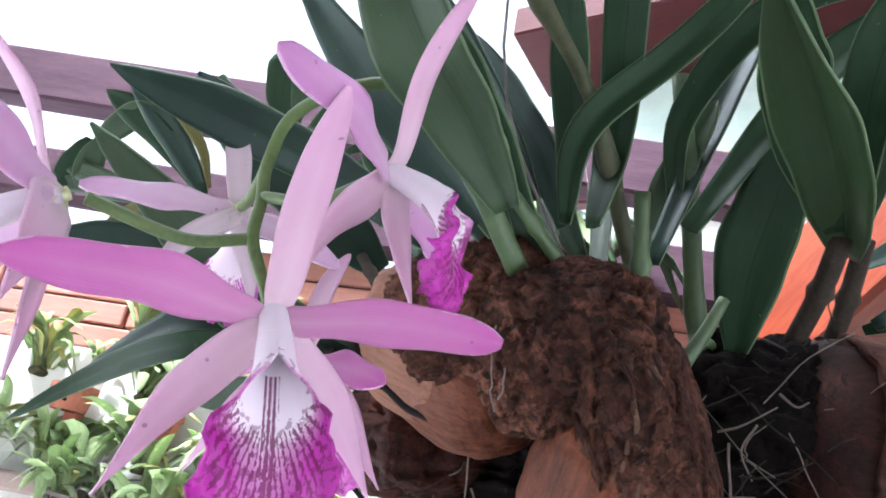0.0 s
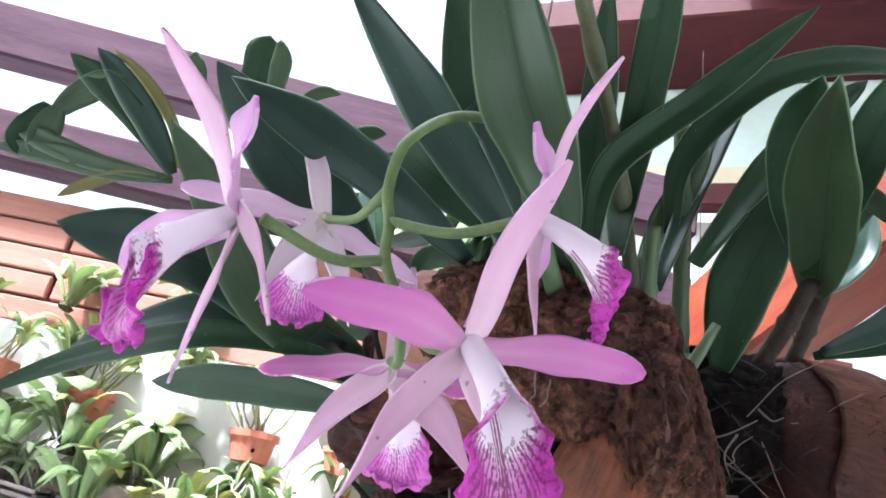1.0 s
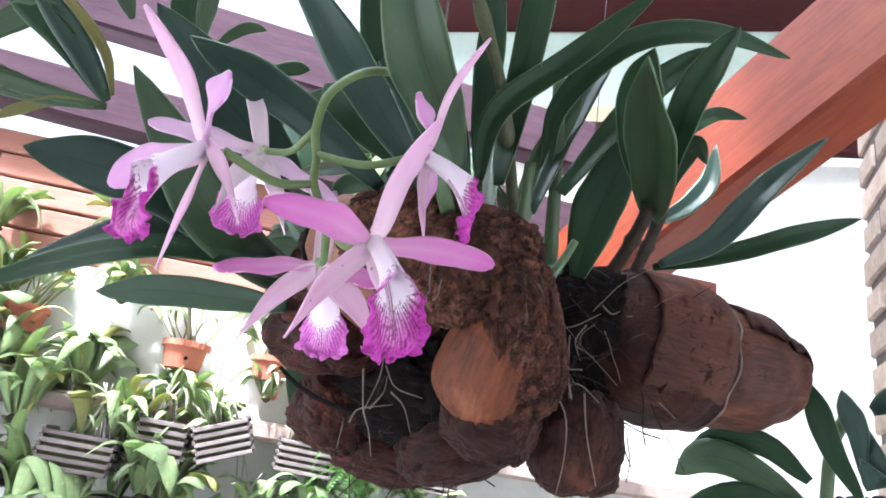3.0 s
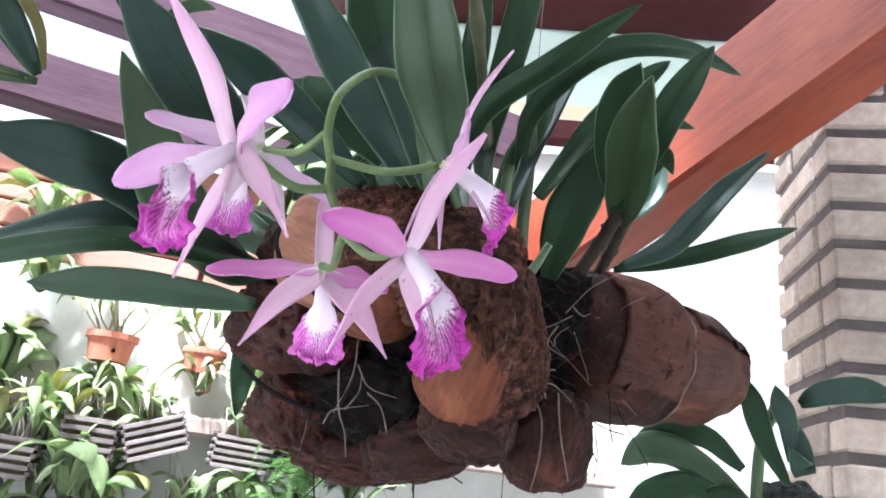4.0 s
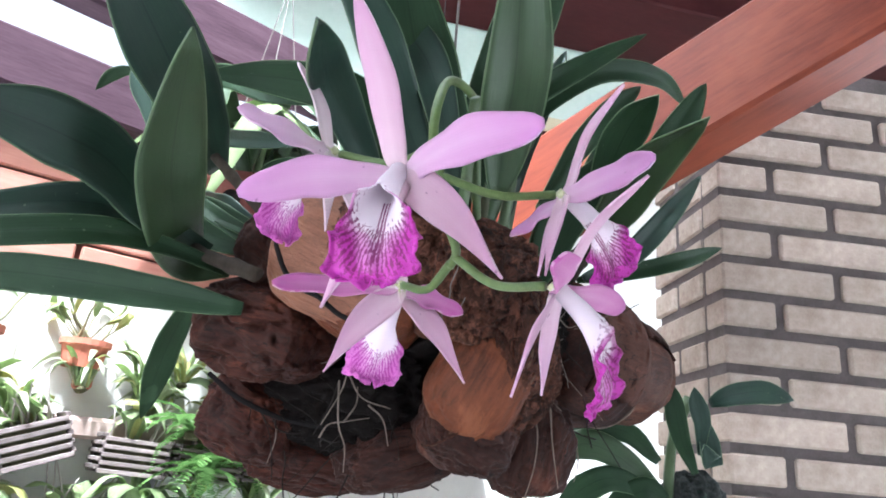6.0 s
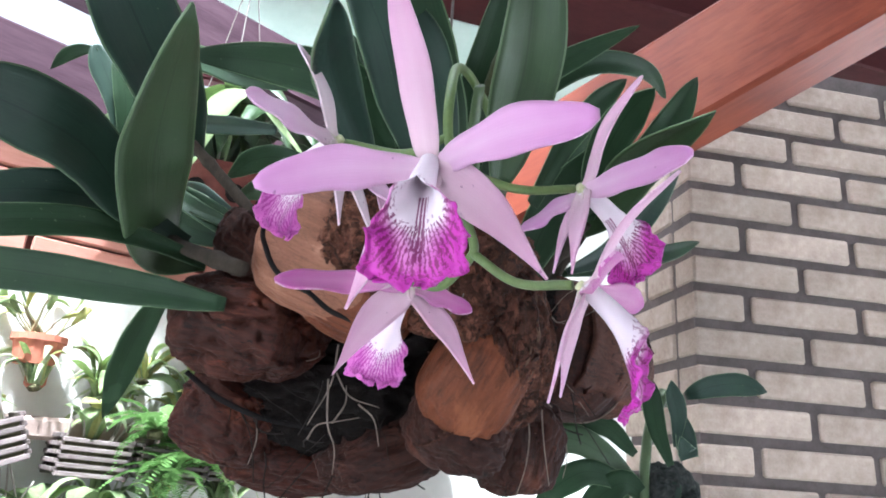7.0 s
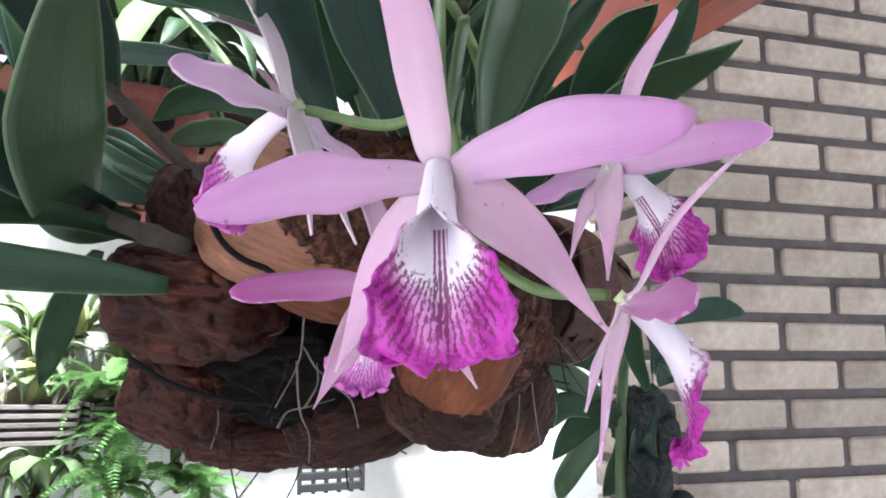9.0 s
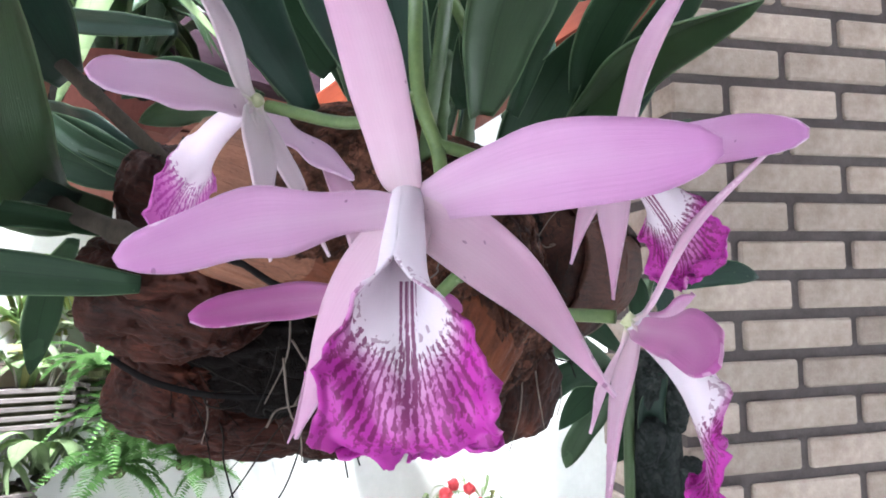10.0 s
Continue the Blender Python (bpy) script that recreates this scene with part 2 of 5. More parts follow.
def stained_material(name, dark, mid, pale, stretch):
    """Varnished timber: long grain, darker streaks, thin pale patches of wear and painted sheen."""
    m, nt, b = material(name, 0.5, 0.3)
    grain = noise_tex(nt, coords(nt, "Object", stretch), 9, 6, 0.65, 0.6)
    cloud = noise_tex(nt, coords(nt), 5, 4, 0.55)
    fine = noise_tex(nt, coords(nt, "Object", stretch), 70, 4, 0.7)
    f = maths(nt, "ADD", maths(nt, "MULTIPLY", grain, 0.6), maths(nt, "MULTIPLY", fine, 0.4))
    col = ramp(nt, f, ((0.34, dark), (0.66, mid)))
    # pale patches: wear, and the varnish's blotchy reflections put into the colour
    wear_sheen = nt.nodes.new("ShaderNodeMapRange")
    wear_sheen.inputs["From Min"].default_value, wear_sheen.inputs["From Max"].default_value = 0.50, 0.68
    nt.links.new(maths(nt, "ADD", maths(nt, "MULTIPLY", cloud, 0.8), maths(nt, "MULTIPLY", fine, 0.2)), wear_sheen.inputs["Value"])
    col = mixc(nt, maths(nt, "MULTIPLY", wear_sheen.outputs[0], 0.6), col, pale)
    nt.links.new(col, b.inputs["Base Color"])
    bump(nt, b, f, 0.25, 0.002)
    return m


def plain_material(name, a, c, scale=12, rough=0.7, spec=0.4, relief=0.3, distance=0.002, stretch=(1, 1, 1), vary=0.0):
    m, nt, b = material(name, rough, spec)
    obj = coords(nt, "Object", stretch)
    n1 = noise_tex(nt, obj, scale, 6, 0.65)
    n2 = noise_tex(nt, obj, scale * 9, 4, 0.7)
    f = maths(nt, "ADD", maths(nt, "MULTIPLY", n1, 0.65), maths(nt, "MULTIPLY", n2, 0.35))
    col = ramp(nt, f, ((0.32, a), (0.68, c)))
    if vary:
        info = nt.nodes.new("ShaderNodeObjectInfo")
        hsv = nt.nodes.new("ShaderNodeHueSaturation")
        nt.links.new(col, hsv.inputs["Color"])
        nt.links.new(maths(nt, "ADD", 1 - vary / 2, maths(nt, "MULTIPLY", info.outputs["Random"], vary)), hsv.inputs["Value"])
        col = hsv.outputs["Color"]
    nt.links.new(col, b.inputs["Base Color"])
    bump(nt, b, f, relief, distance)
    return m


PETAL_A = petal_material("lilac_petal", (0.516, 0.232, 0.4704), (0.688, 0.496, 0.6132))
PETAL_D = petal_material("rose_petal", (0.473, 0.112, 0.3612), (0.5676, 0.304, 0.4536))
PETAL_P = petal_material("pale_petal", (0.6192, 0.384, 0.5712), (0.7052, 0.576, 0.6216))
SEPAL = petal_material("pink_sepal", (0.602, 0.336, 0.4956), (0.688, 0.528, 0.5796))
SEPAL_P = petal_material("pale_sepal", (0.6364, 0.496, 0.5712), (0.688, 0.608, 0.6048))
LIP = lip_material("magenta_lip", (0.76, 0.68, 0.74), (0.43, 0.030, 0.33), (0.16, 0.002, 0.085), 0.26)
LIP_P = lip_material("pale_lip", (0.80, 0.68, 0.76), (0.55, 0.13, 0.46), (0.34, 0.03, 0.27), 0.30, 0.0)
HEART = plain_material("flower_heart", (0.30, 0.34, 0.16), (0.62, 0.62, 0.40), 90, 0.5, 0.3, 0.2, 0.0005)
LEAF = leaf_material("dark_leaf", (0.008712, 0.02203, 0.01011), (0.02165, 0.04823, 0.0195), 0.5, 0.1, 0.16)
LEAF_B = leaf_material("blue_leaf", (0.00945, 0.02328, 0.01732), (0.02133, 0.04644, 0.02942), 0.36)
LEAF_O = leaf_material("olive_leaf", (0.01888, 0.03808, 0.01516), (0.03775, 0.06903, 0.02645), 0.4, 0.12, 0.35)
STEM = plain_material("green_stem", (0.0540, 0.0910, 0.0260), (0.1200, 0.1680, 0.0520), 40, 0.5, 0.4, 0.2, 0.001)
CANE = plain_material("cane", (0.016, 0.012, 0.010), (0.05, 0.040, 0.030), 40, 0.9, 0.1, 0.4, 0.002, (1, 1, 0.3))
BULB = plain_material("bulb", (0.022, 0.042, 0.014), (0.060, 0.095, 0.034), 30, 0.5, 0.4, 0.4, 0.002, (1, 1, 0.2))
SHEATH = plain_material("dry_sheath", (0.024, 0.030, 0.012), (0.088, 0.090, 0.045), 26, 0.6, 0.3, 0.5, 0.002, (1, 1, 0.15))
BARK = bark_material("husk_bark", (0.01026, 0.004352, 0.003034), (0.05746, 0.02057, 0.01192), (0.1949, 0.08387, 0.05201), 1.1, 1.35)
KNOT = knot_material("knot_bark", (0.009283, 0.002061, 0.001151), (0.03183, 0.007133, 0.003656), (0.06299, 0.01545, 0.008128), (0.1094, 0.02933, 0.01523))
KNOT_D = knot_material("knot_dark", (0.007854, 0.002442, 0.001714), (0.02285, 0.006574, 0.003917), (0.0457, 0.01361, 0.007752), (0.08568, 0.02724, 0.0155), 0.75, 0.66)
SKIN = knot_material("husk_skin", (0.020, 0.0070, 0.0045), (0.050, 0.0178, 0.0110), (0.080, 0.030, 0.019), (0.118, 0.048, 0.031), 0.8, 0.66)
PITH = knot_material("cut_wood", (0.038, 0.009626, 0.0034), (0.08976, 0.02392, 0.008694), (0.1293, 0.03849, 0.01468), (0.1596, 0.05201, 0.02125), 0.6, 0.66, 0.25)
PITH_P = knot_material("pale_wood", (0.1003, 0.03845, 0.02164), (0.1797, 0.07689, 0.04575), (0.2424, 0.114, 0.0711), (0.301, 0.1558, 0.102), 0.6, 0.62, 0.25)
PITH_D = knot_material("brown_wood", (0.02088, 0.006804, 0.003676), (0.0543, 0.01814, 0.009727), (0.0905, 0.03326, 0.01816), (0.1253, 0.04788, 0.02681), 0.65)
# near-black: the shade inside hollows and drain holes is put into this colour
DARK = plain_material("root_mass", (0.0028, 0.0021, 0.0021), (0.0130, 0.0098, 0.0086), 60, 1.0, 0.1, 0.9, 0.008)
ROOT = plain_material("dry_root", (0.07, 0.055, 0.045), (0.21, 0.17, 0.14), 60, 0.9, 0.2, 0.4, 0.001)
DARK_ROOT = plain_material("dead_root", (0.006, 0.0048, 0.0042), (0.03, 0.024, 0.0204), 60, 0.9, 0.2, 0.4, 0.001)
ROOT_B = plain_material("bark_fibre", (0.030, 0.016, 0.010), (0.12, 0.07, 0.045), 90, 0.9, 0.2, 0.6, 0.002)
WIRE = plain_material("wire", (0.0800, 0.0680, 0.0600), (0.1400, 0.1200, 0.1080), 60, 0.6, 0.4, 0.1, 0.001)
STRAP = plain_material("strap", (0.0056, 0.0048, 0.0048), (0.0136, 0.0116, 0.0116), 40, 0.9, 0.1, 0.3, 0.001)


# ---------- builders ----------
def mesh_object(name, verts, faces, mat, parent=None, label="", uvs=None, smooth=True):
    me = bpy.data.meshes.new(name)
    me.from_pydata([tuple(v) for v in verts], [], faces)
    if uvs is not None:
        layer = me.uv_layers.new(name="uv")
        flat = np.array(uvs, dtype=np.float32)[np.array([i for f in faces for i in f])]
        layer.data.foreach_set("uv", flat.ravel())
    me.materials.append(mat)
    if smooth:
        me.polygons.foreach_set("use_smooth", [True] * len(me.polygons))
    me.update()
    ob = new(name, me)
    if parent is not None:
        ob.parent = parent
    if label:
        tagged(ob, label)
    return ob


def part(name, bm, mat, parent, label="", smooth=False):
    me = bpy.data.meshes.new(name)
    bm.to_mesh(me)
    bm.free()
    me.materials.append(mat)
    if smooth:
        me.polygons.foreach_set("use_smooth", [True] * len(me.polygons))
    ob = new(name, me)
    if parent is not None:
        ob.parent = parent
    if label:
        tagged(ob, label)
    return ob


def spline(pts, n):
    """Points along a smooth curve through pts."""
    p = [Vector(q) for q in pts]
    p = [2 * p[0] - p[1]] + p + [2 * p[-1] - p[-2]]
    out = []
    spans = len(p) - 3
    for i in range(n + 1):
        s = i / n * spans
        k = min(int(s), spans - 1)
        f = s - k
        a, b, c, d = p[k:k + 4]
        out.append(0.5 * (2 * b + (c - a) * f + (2 * a - 5 * b + 4 * c - d) * f * f + (3 * b - a - 3 * c + d) * f ** 3))
    return out


def ribbon(name, pts, width, shape, mat, parent, face=None, side=None, fold=0.0, curl=0.0, thick=0.0016, n=18, m=6, ruffle=0.03, twist=0.0, seed=0, label="", end=0.0):
    """A leaf or petal: a solid strip along pts, its broad side turned to the point face, or its width along side.
    shape(s) gives the half width from 0 to 1; fold: keel, curl: edges bent back; end: tip rolled back."""
    c = spline(pts, n)
    rng = random.Random(seed)
    ph = rng.uniform(0, 6.28)
    top, low, uv = [], [], []
    for i, p in enumerate(c):
        s = i / n
        t = (c[min(i + 1, n)] - c[max(i - 1, 0)]).normalized()
        hint = Vector(side) if side is not None else t.cross(Vector(face) - p)
        sv = (hint - t * hint.dot(t)).normalized()
        nv = sv.cross(t).normalized()
        if face is not None and nv.dot(Vector(face) - p) < 0:
            nv = -nv
        if twist:
            q = Matrix.Rotation(radians(twist) * s, 3, t)
            sv, nv = q @ sv, q @ nv
        w = width * shape(s) * (1 + 0.05 * math.sin(7 * s + ph))
        for j in range(m + 1):
            v = 2 * j / m - 1
            up = fold * abs(v) * w - curl * v * v * w + ruffle * w * abs(v) ** 2 * math.sin(19 * s + ph + (1.7 if v > 0 else 0))
            up += 0.05 * w * math.sin(9 * s + 2.2 * v + ph)
            q = p + sv * (v * w * (1 + 0.06 * math.sin(5 * s + 2 * ph + (2.1 if v > 0 else 0)) + 0.02 * math.sin(23 * s + ph + 2 * v))) + nv * up
            top.append(q + nv * thick * 0.5)
            low.append(q - nv * thick * 0.5)
            uv.append((s, j / m))
    k = m + 1
    faces = []
    o = len(top)
    for i in range(n):
        for j in range(m):
            a = i * k + j
            faces.append((a, a + 1, a + k + 1, a + k))
            faces.append((o + a, o + a + k, o + a + k + 1, o + a + 1))
        faces.append((i * k, (i + 1) * k, o + (i + 1) * k, o + i * k))
        faces.append((i * k + m, o + i * k + m, o + (i + 1) * k + m, (i + 1) * k + m))
    for j in range(m):
        faces.append((j, o + j, o + j + 1, j + 1))
        e = n * k + j
        faces.append((e, e + 1, o + e + 1, o + e))
    return mesh_object(name, top + low, faces, mat, parent, label, uv + uv)


def leaf_shape(s):
    body = 0.12 + 0.88 * math.sin(math.pi * min(1, 0.05 + 0.82 * s)) ** 0.85
    return max(0.03, body * max(0.0, 1 - max(0, (s - 0.62) / 0.38) ** 2.3) ** 0.62)


def strap_shape(s):
    return max(0.03, min(1.0, 0.45 + 1.4 * s) * min(1.0, ((1 - s) / 0.35) ** 0.6 if s < 1 else 0))


def sepal_shape(s):
    body = 0.26 + 0.74 * math.sin(math.pi * min(1, 0.08 + 0.80 * s)) ** 1.5
    return max(0.03, body * (1 - max(0, (s - 0.45) / 0.55) ** 2.0))


def dorsal_shape(s):
    body = 0.36 + 0.64 * math.sin(math.pi * min(1, 0.06 + 0.70 * s)) ** 1.4
    return max(0.05, body * max(0.0, 1 - max(0, (s - 0.68) / 0.33) ** 2.3) ** 0.6)


def petal_shape(s):
    body = 0.22 + 0.78 * min(1, s / 0.62) ** 1.1
    return max(0.06, body * max(0.01, 1 - max(0, (s - 0.62) / 0.385) ** 2.4) ** 0.5)


def tube(name, pts, radius, mat, parent, label="", sides=10, n=20, flat=1.0, taper=1.0, knots=()):
    c = spline(pts, n)
    verts, faces = [], []
    ref = Vector((0.3, -0.9, 0.2))
    for i, p in enumerate(c):
        s = i / n
        t = (c[min(i + 1, n)] - c[max(i - 1, 0)]).normalized()
        a = (ref - t * ref.dot(t)).normalized()
        b = t.cross(a)
        r = radius * (1 + (taper - 1) * s) * (1 + sum(0.35 * math.exp(-((s - k) / 0.03) ** 2) for k in knots))
        for j in range(sides):
            g = 2 * math.pi * j / sides
            verts.append(p + a * (r * flat * math.cos(g)) + b * (r * math.sin(g)))
    for i in range(n):
        for j in range(sides):
            k = (j + 1) % sides
            faces.append((i * sides + j, i * sides + k, (i + 1) * sides + k, (i + 1) * sides + j))
    faces.append(tuple(range(sides - 1, -1, -1)))
    faces.append(tuple(n * sides + j for j in range(sides)))
    return mesh_object(name, verts, faces, mat, parent, label)


TILT = Euler((radians(18.1), radians(-6.1), radians(-2.0))).to_matrix()   # how the husk hangs


def keep_local(ob, local):
    """Stores where each vertex lies in its own piece, long axis first, for the grain."""
    at = ob.data.attributes.new("local", "FLOAT_VECTOR", "POINT")
    at.data.foreach_set("vector", np.array(local, dtype=np.float32).ravel())
    return ob


def chunk(name, centre, radii, mat, parent, turn=(0, 0, 0), seed=0, rough=0.12, square=0.74, res=6, ridge=0.42, label="", plate=0.0, plates=9.0, axis=2, grain=0.02, cut=0.05):
    """A torn lump of wood or bark: a squarish ellipsoid with splits, raised plates and grain along one axis."""
    bm = bmesh.new()
    bmesh.ops.create_icosphere(bm, subdivisions=res, radius=1)
    rot = TILT @ Euler([radians(a) for a in turn]).to_matrix()
    off = Vector((seed * 3.7, seed * 1.9, seed * 5.3))
    order = (axis, (axis + 1) % 3, (axis + 2) % 3)
    squash = [0.35 if i == axis and grain else 1.0 for i in range(3)]
    local = []
    for v in bm.verts:
        d = v.co.normalized()
        q = Vector([math.copysign(abs(c) ** square, c) for c in d])
        along = Vector([c * k for c, k in zip(d, squash)])
        big = noise.fractal(d * 1.4 + off, 1.0, 2.0, 3)
        warp = Vector((noise.noise(d * 3 + off), noise.noise(d * 3 + off * 2), noise.noise(d * 3 - off))) * 0.35
        near = noise.voronoi(along * 2.3 + off + warp)[0]
        split = math.exp(-((near[1] - near[0]) / cut) ** 2)
        fine = noise.fractal(along * 10 + off, 0.8, 2.1, 4)
        f = 1 + rough * (big * 1.2 - 1.3 * ridge * split + 0.10 * fine) + grain * noise.noise(along * 16 + off + warp)
        if plate:
            cells, spots = noise.voronoi(along * plates + off + warp * 2)
            f += plate * (noise.cell(spots[0] * 31) - 0.4) * min(1, (cells[1] - cells[0]) / (3 * cut))
        at = Vector((q.x * radii[0] * f, q.y * radii[1] * f, q.z * radii[2] * f))
        local.append([at[i] for i in order])
        v.co = Vector(centre) + rot @ at
    return keep_local(part(name, bm, mat, parent, label, True), local)


def shell(name, base, mouth, radii, mat, parent, seed, label):
    """Half of a husk: a thick bowl from base to mouth with a torn pale rim."""
    b, e = Vector(base), Vector(mouth)
    axis = (e - b).normalized()
    sx = axis.cross(Vector((0, 0, 1))).normalized()
    sy = sx.cross(axis)
    n, m = 30, 64
    off = Vector((seed * 2.3, seed, 0))
    rows, local = [[], []], []
    for k, skin in ((0, 0.0), (1, 0.006)):
        for i in range(n + 1):
            s = i / n
            x = s * (len(radii) - 1)
            q = min(int(x), len(radii) - 2)
            r = radii[q] + (radii[q + 1] - radii[q]) * ease(0, 1, x - q)
            r *= math.sqrt(min(1, 0.10 + s * 5))
            for j in range(m):
                a = 2 * math.pi * j / m
                d = Vector((math.cos(a), math.sin(a), s * 2))
                wob = 0.05 * noise.fractal(d * 1.6 + off, 1.0, 2.0, 4) + 0.022 * noise.fractal(d * 7 + off, 0.8, 2.0, 4)
                tear = (0.006 * noise.fractal(d * 4 + off, 0.8, 2.0, 4) - 0.004) * ease(0.8, 1.0, s)
                p = b.lerp(e, s) + axis * tear + (sx * math.cos(a) + sy * math.sin(a)) * max(0.002, r * (1 + wob) - skin)
                rows[k].append(p)
                local.append((s * (e - b).length, r * math.cos(a), r * math.sin(a)))
    verts = rows[0] + rows[1]
    o = len(rows[0])
    faces = []
    for i in range(n):
        for j in range(m):
            c = (j + 1) % m
            faces.append((i * m + j, i * m + c, (i + 1) * m + c, (i + 1) * m + j))
            faces.append((o + i * m + j, o + (i + 1) * m + j, o + (i + 1) * m + c, o + i * m + c))
    for j in range(m):
        c = (j + 1) % m
        faces.append((n * m + j, n * m + c, o + n * m + c, o + n * m + j))
    faces.append(tuple(range(m - 1, -1, -1)))
    ob = keep_local(mesh_object(name, verts, faces, mat, parent, label), local)
    rim = [rows[0][n * m + j] for j in range(0, m, 2)]
    tube("torn_rim", rim + rim[:1], 0.0015, ROOT if len(radii) and radii[-1] > 0.05 else STRAP, ob, "pale torn fibre rim", 6, 96)
    return ob


def peel(base, mouth, radii, span, sweep, mat, parent, seed, label):
    """A dark outer skin that still clings to part of a husk half, with torn edges."""
    b, e = Vector(base), Vector(mouth)
    axis = (e - b).normalized()
    sx = axis.cross(Vector((0, 0, 1))).normalized()
    sy = sx.cross(axis)
    n, m = 22, 26
    verts, local, faces = [], [], []
    for lift in (0.0058, 0.0015):
        for i in range(n + 1):
            for j in range(m + 1):
                g, h = i / n, j / m
                rag = 0.09 * noise.fractal(Vector((g * 5, h * 5, seed)), 0.8, 2.0, 4)
                s = span[0] + (span[1] - span[0]) * (g + rag * (1 - abs(2 * g - 1) * 0.2))
                a = radians(sweep[0] + (sweep[1] - sweep[0]) * (h + rag))
                x = max(0, min(s, 0.999)) * (len(radii) - 1)
                q = min(int(x), len(radii) - 2)
                r = (radii[q] + (radii[q + 1] - radii[q]) * ease(0, 1, x - q)) * math.sqrt(min(1, 0.10 + s * 5))
                r = r * (1 + 0.04 * noise.noise(Vector((g * 3, h * 3, seed)))) + lift
                verts.append(b.lerp(e, s) + (sx * math.cos(a) + sy * math.sin(a)) * r)
                local.append((s * (e - b).length, r * math.cos(a), r * math.sin(a)))
    w, o = m + 1, (n + 1) * (m + 1)
    for i in range(n):
        for j in range(m):
            c = i * w + j
            faces.append((c, c + 1, c + w + 1, c + w))
            faces.append((o + c, o + c + w, o + c + w + 1, o + c + 1))
    edge = [j for j in range(w)] + [i * w + m for i in range(1, n + 1)] + [n * w + j for j in range(m - 1, -1, -1)] + [i * w for i in range(n - 1, 0, -1)]
    for p, q in zip(edge, edge[1:] + edge[:1]):
        faces.append((p, o + p, o + q, q))
    return keep_local(mesh_object("husk_skin", verts, faces, mat, parent, label), local)


def ease(a, b, x):
    x = min(1, max(0, (x - a) / (b - a)))
    return x * x * (3 - 2 * x)


def lip(name, heart, tip, facing, half, mat, parent, seed=0, label="", swing=(0, 0, 0)):
    """The frilled lip: a funnel round the column that bends down into a broad ruffled lobe."""
    h, e, f = Vector(heart), Vector(tip), Vector(facing).normalized()
    out = (e - h).dot(f)
    low = (e - h) - f * out
    drop = low.length
    u = -low.normalized()
    side = f.cross(u).normalized()
    n, m = 44, 40
    g = Vector(swing)
    keel = spline([h - u * 0.003, h + g * 0.6 + f * (0.42 * out) - u * (0.08 * drop + 0.004), h + g + f * (0.76 * out) - u * (0.34 * drop + 0.003), h + g + f * (0.95 * out + 0.002) - u * (0.68 * drop), e + g * 0.5], n)
    verts, uv, faces, fan = [], [], [], []
    ph = random.Random(seed).uniform(0, 6.28)
    for i, p in enumerate(keel):
        s = i / n
        t = (keel[min(i + 1, n)] - keel[max(i - 1, 0)]).normalized()
        nv = side.cross(t)
        if nv.dot(u) + nv.dot(f) < 0:
            nv = -nv
        wrap = radians(182) + (radians(135) - radians(182)) * ease(0.25, 0.38, s)
        wrap += (radians(58) - wrap) * ease(0.32, 0.50, s)
        wrap += (radians(22) - wrap) * ease(0.52, 0.85, s)
        arc = 0.015 + 0.005 * ease(0.0, 0.30, s) + (half - 0.020) * ease(0.31, 0.58, s)
        if s > 0.60:
            arc *= math.sqrt(max(0.03, 1 - ((s - 0.60) / 0.40) ** 2.4 * 0.86))
        r = arc / wrap
        lobe = ease(0.32, 0.55, s)
        for j in range(m + 1):
            v = 2 * j / m - 1
            a = v * wrap
            x, z = r * math.sin(a), r * (1 - math.cos(a))
            edge = max(abs(v) ** 5 * ease(0.18, 0.42, s), 0.8 * ease(0.86, 1.0, s))
            z += edge * (0.0024 * math.sin(31 * s + ph + 2 * v) + 0.0010 * math.sin(67 * s + 2 * ph) + 0.0016 * math.sin(13 * v + ph))
            z -= 0.0045 * lobe * abs(v) ** 3
            z += 0.0008 * lobe * math.sin(12 * v + 8 * s + ph)
            x += edge * (0.0013 * math.sin(29 * s + ph + 5 * v) + 0.0006 * math.sin(83 * s + ph)) * (1 if v > 0 else -1)
            notch = (-0.0055 * math.exp(-(abs(v - 0.1) / 0.16) ** 1.3) - 0.006 * abs(v) ** 3) * ease(0.8, 1.0, s)
            verts.append(p + side * x + nv * z + t * (notch + edge * (0.0010 * math.sin(19 * v + ph) + 0.0006 * math.sin(47 * v + ph))))
            uv.append((s, j / m))
            w, q = v * arc / half, (s - 0.36) / 0.64
            roll = 1 - ease(0.34, 0.56, s)
            fan.append((math.hypot(0.95 * abs(w) ** (1 + 3.0 * roll), max(0, q)) * ease(0.12, 0.46, s), math.atan2(0.9 * w, max(0, q) + 0.12)))
    k = m + 1
    for i in range(n):
        for j in range(m):
            a = i * k + j
            faces.append((a, a + 1, a + k + 1, a + k))
    ob = mesh_object(name, verts, faces, mat, parent, label, uv)
    layer = ob.data.uv_layers.new(name="fan")
    layer.data.foreach_set("uv", np.array(fan, dtype=np.float32)[np.array([i for f4 in faces for i in f4])].ravel())
    so = ob.modifiers.new("thickness", "SOLIDIFY")
    so.thickness, so.offset = 0.0009, 0.0
    return ob


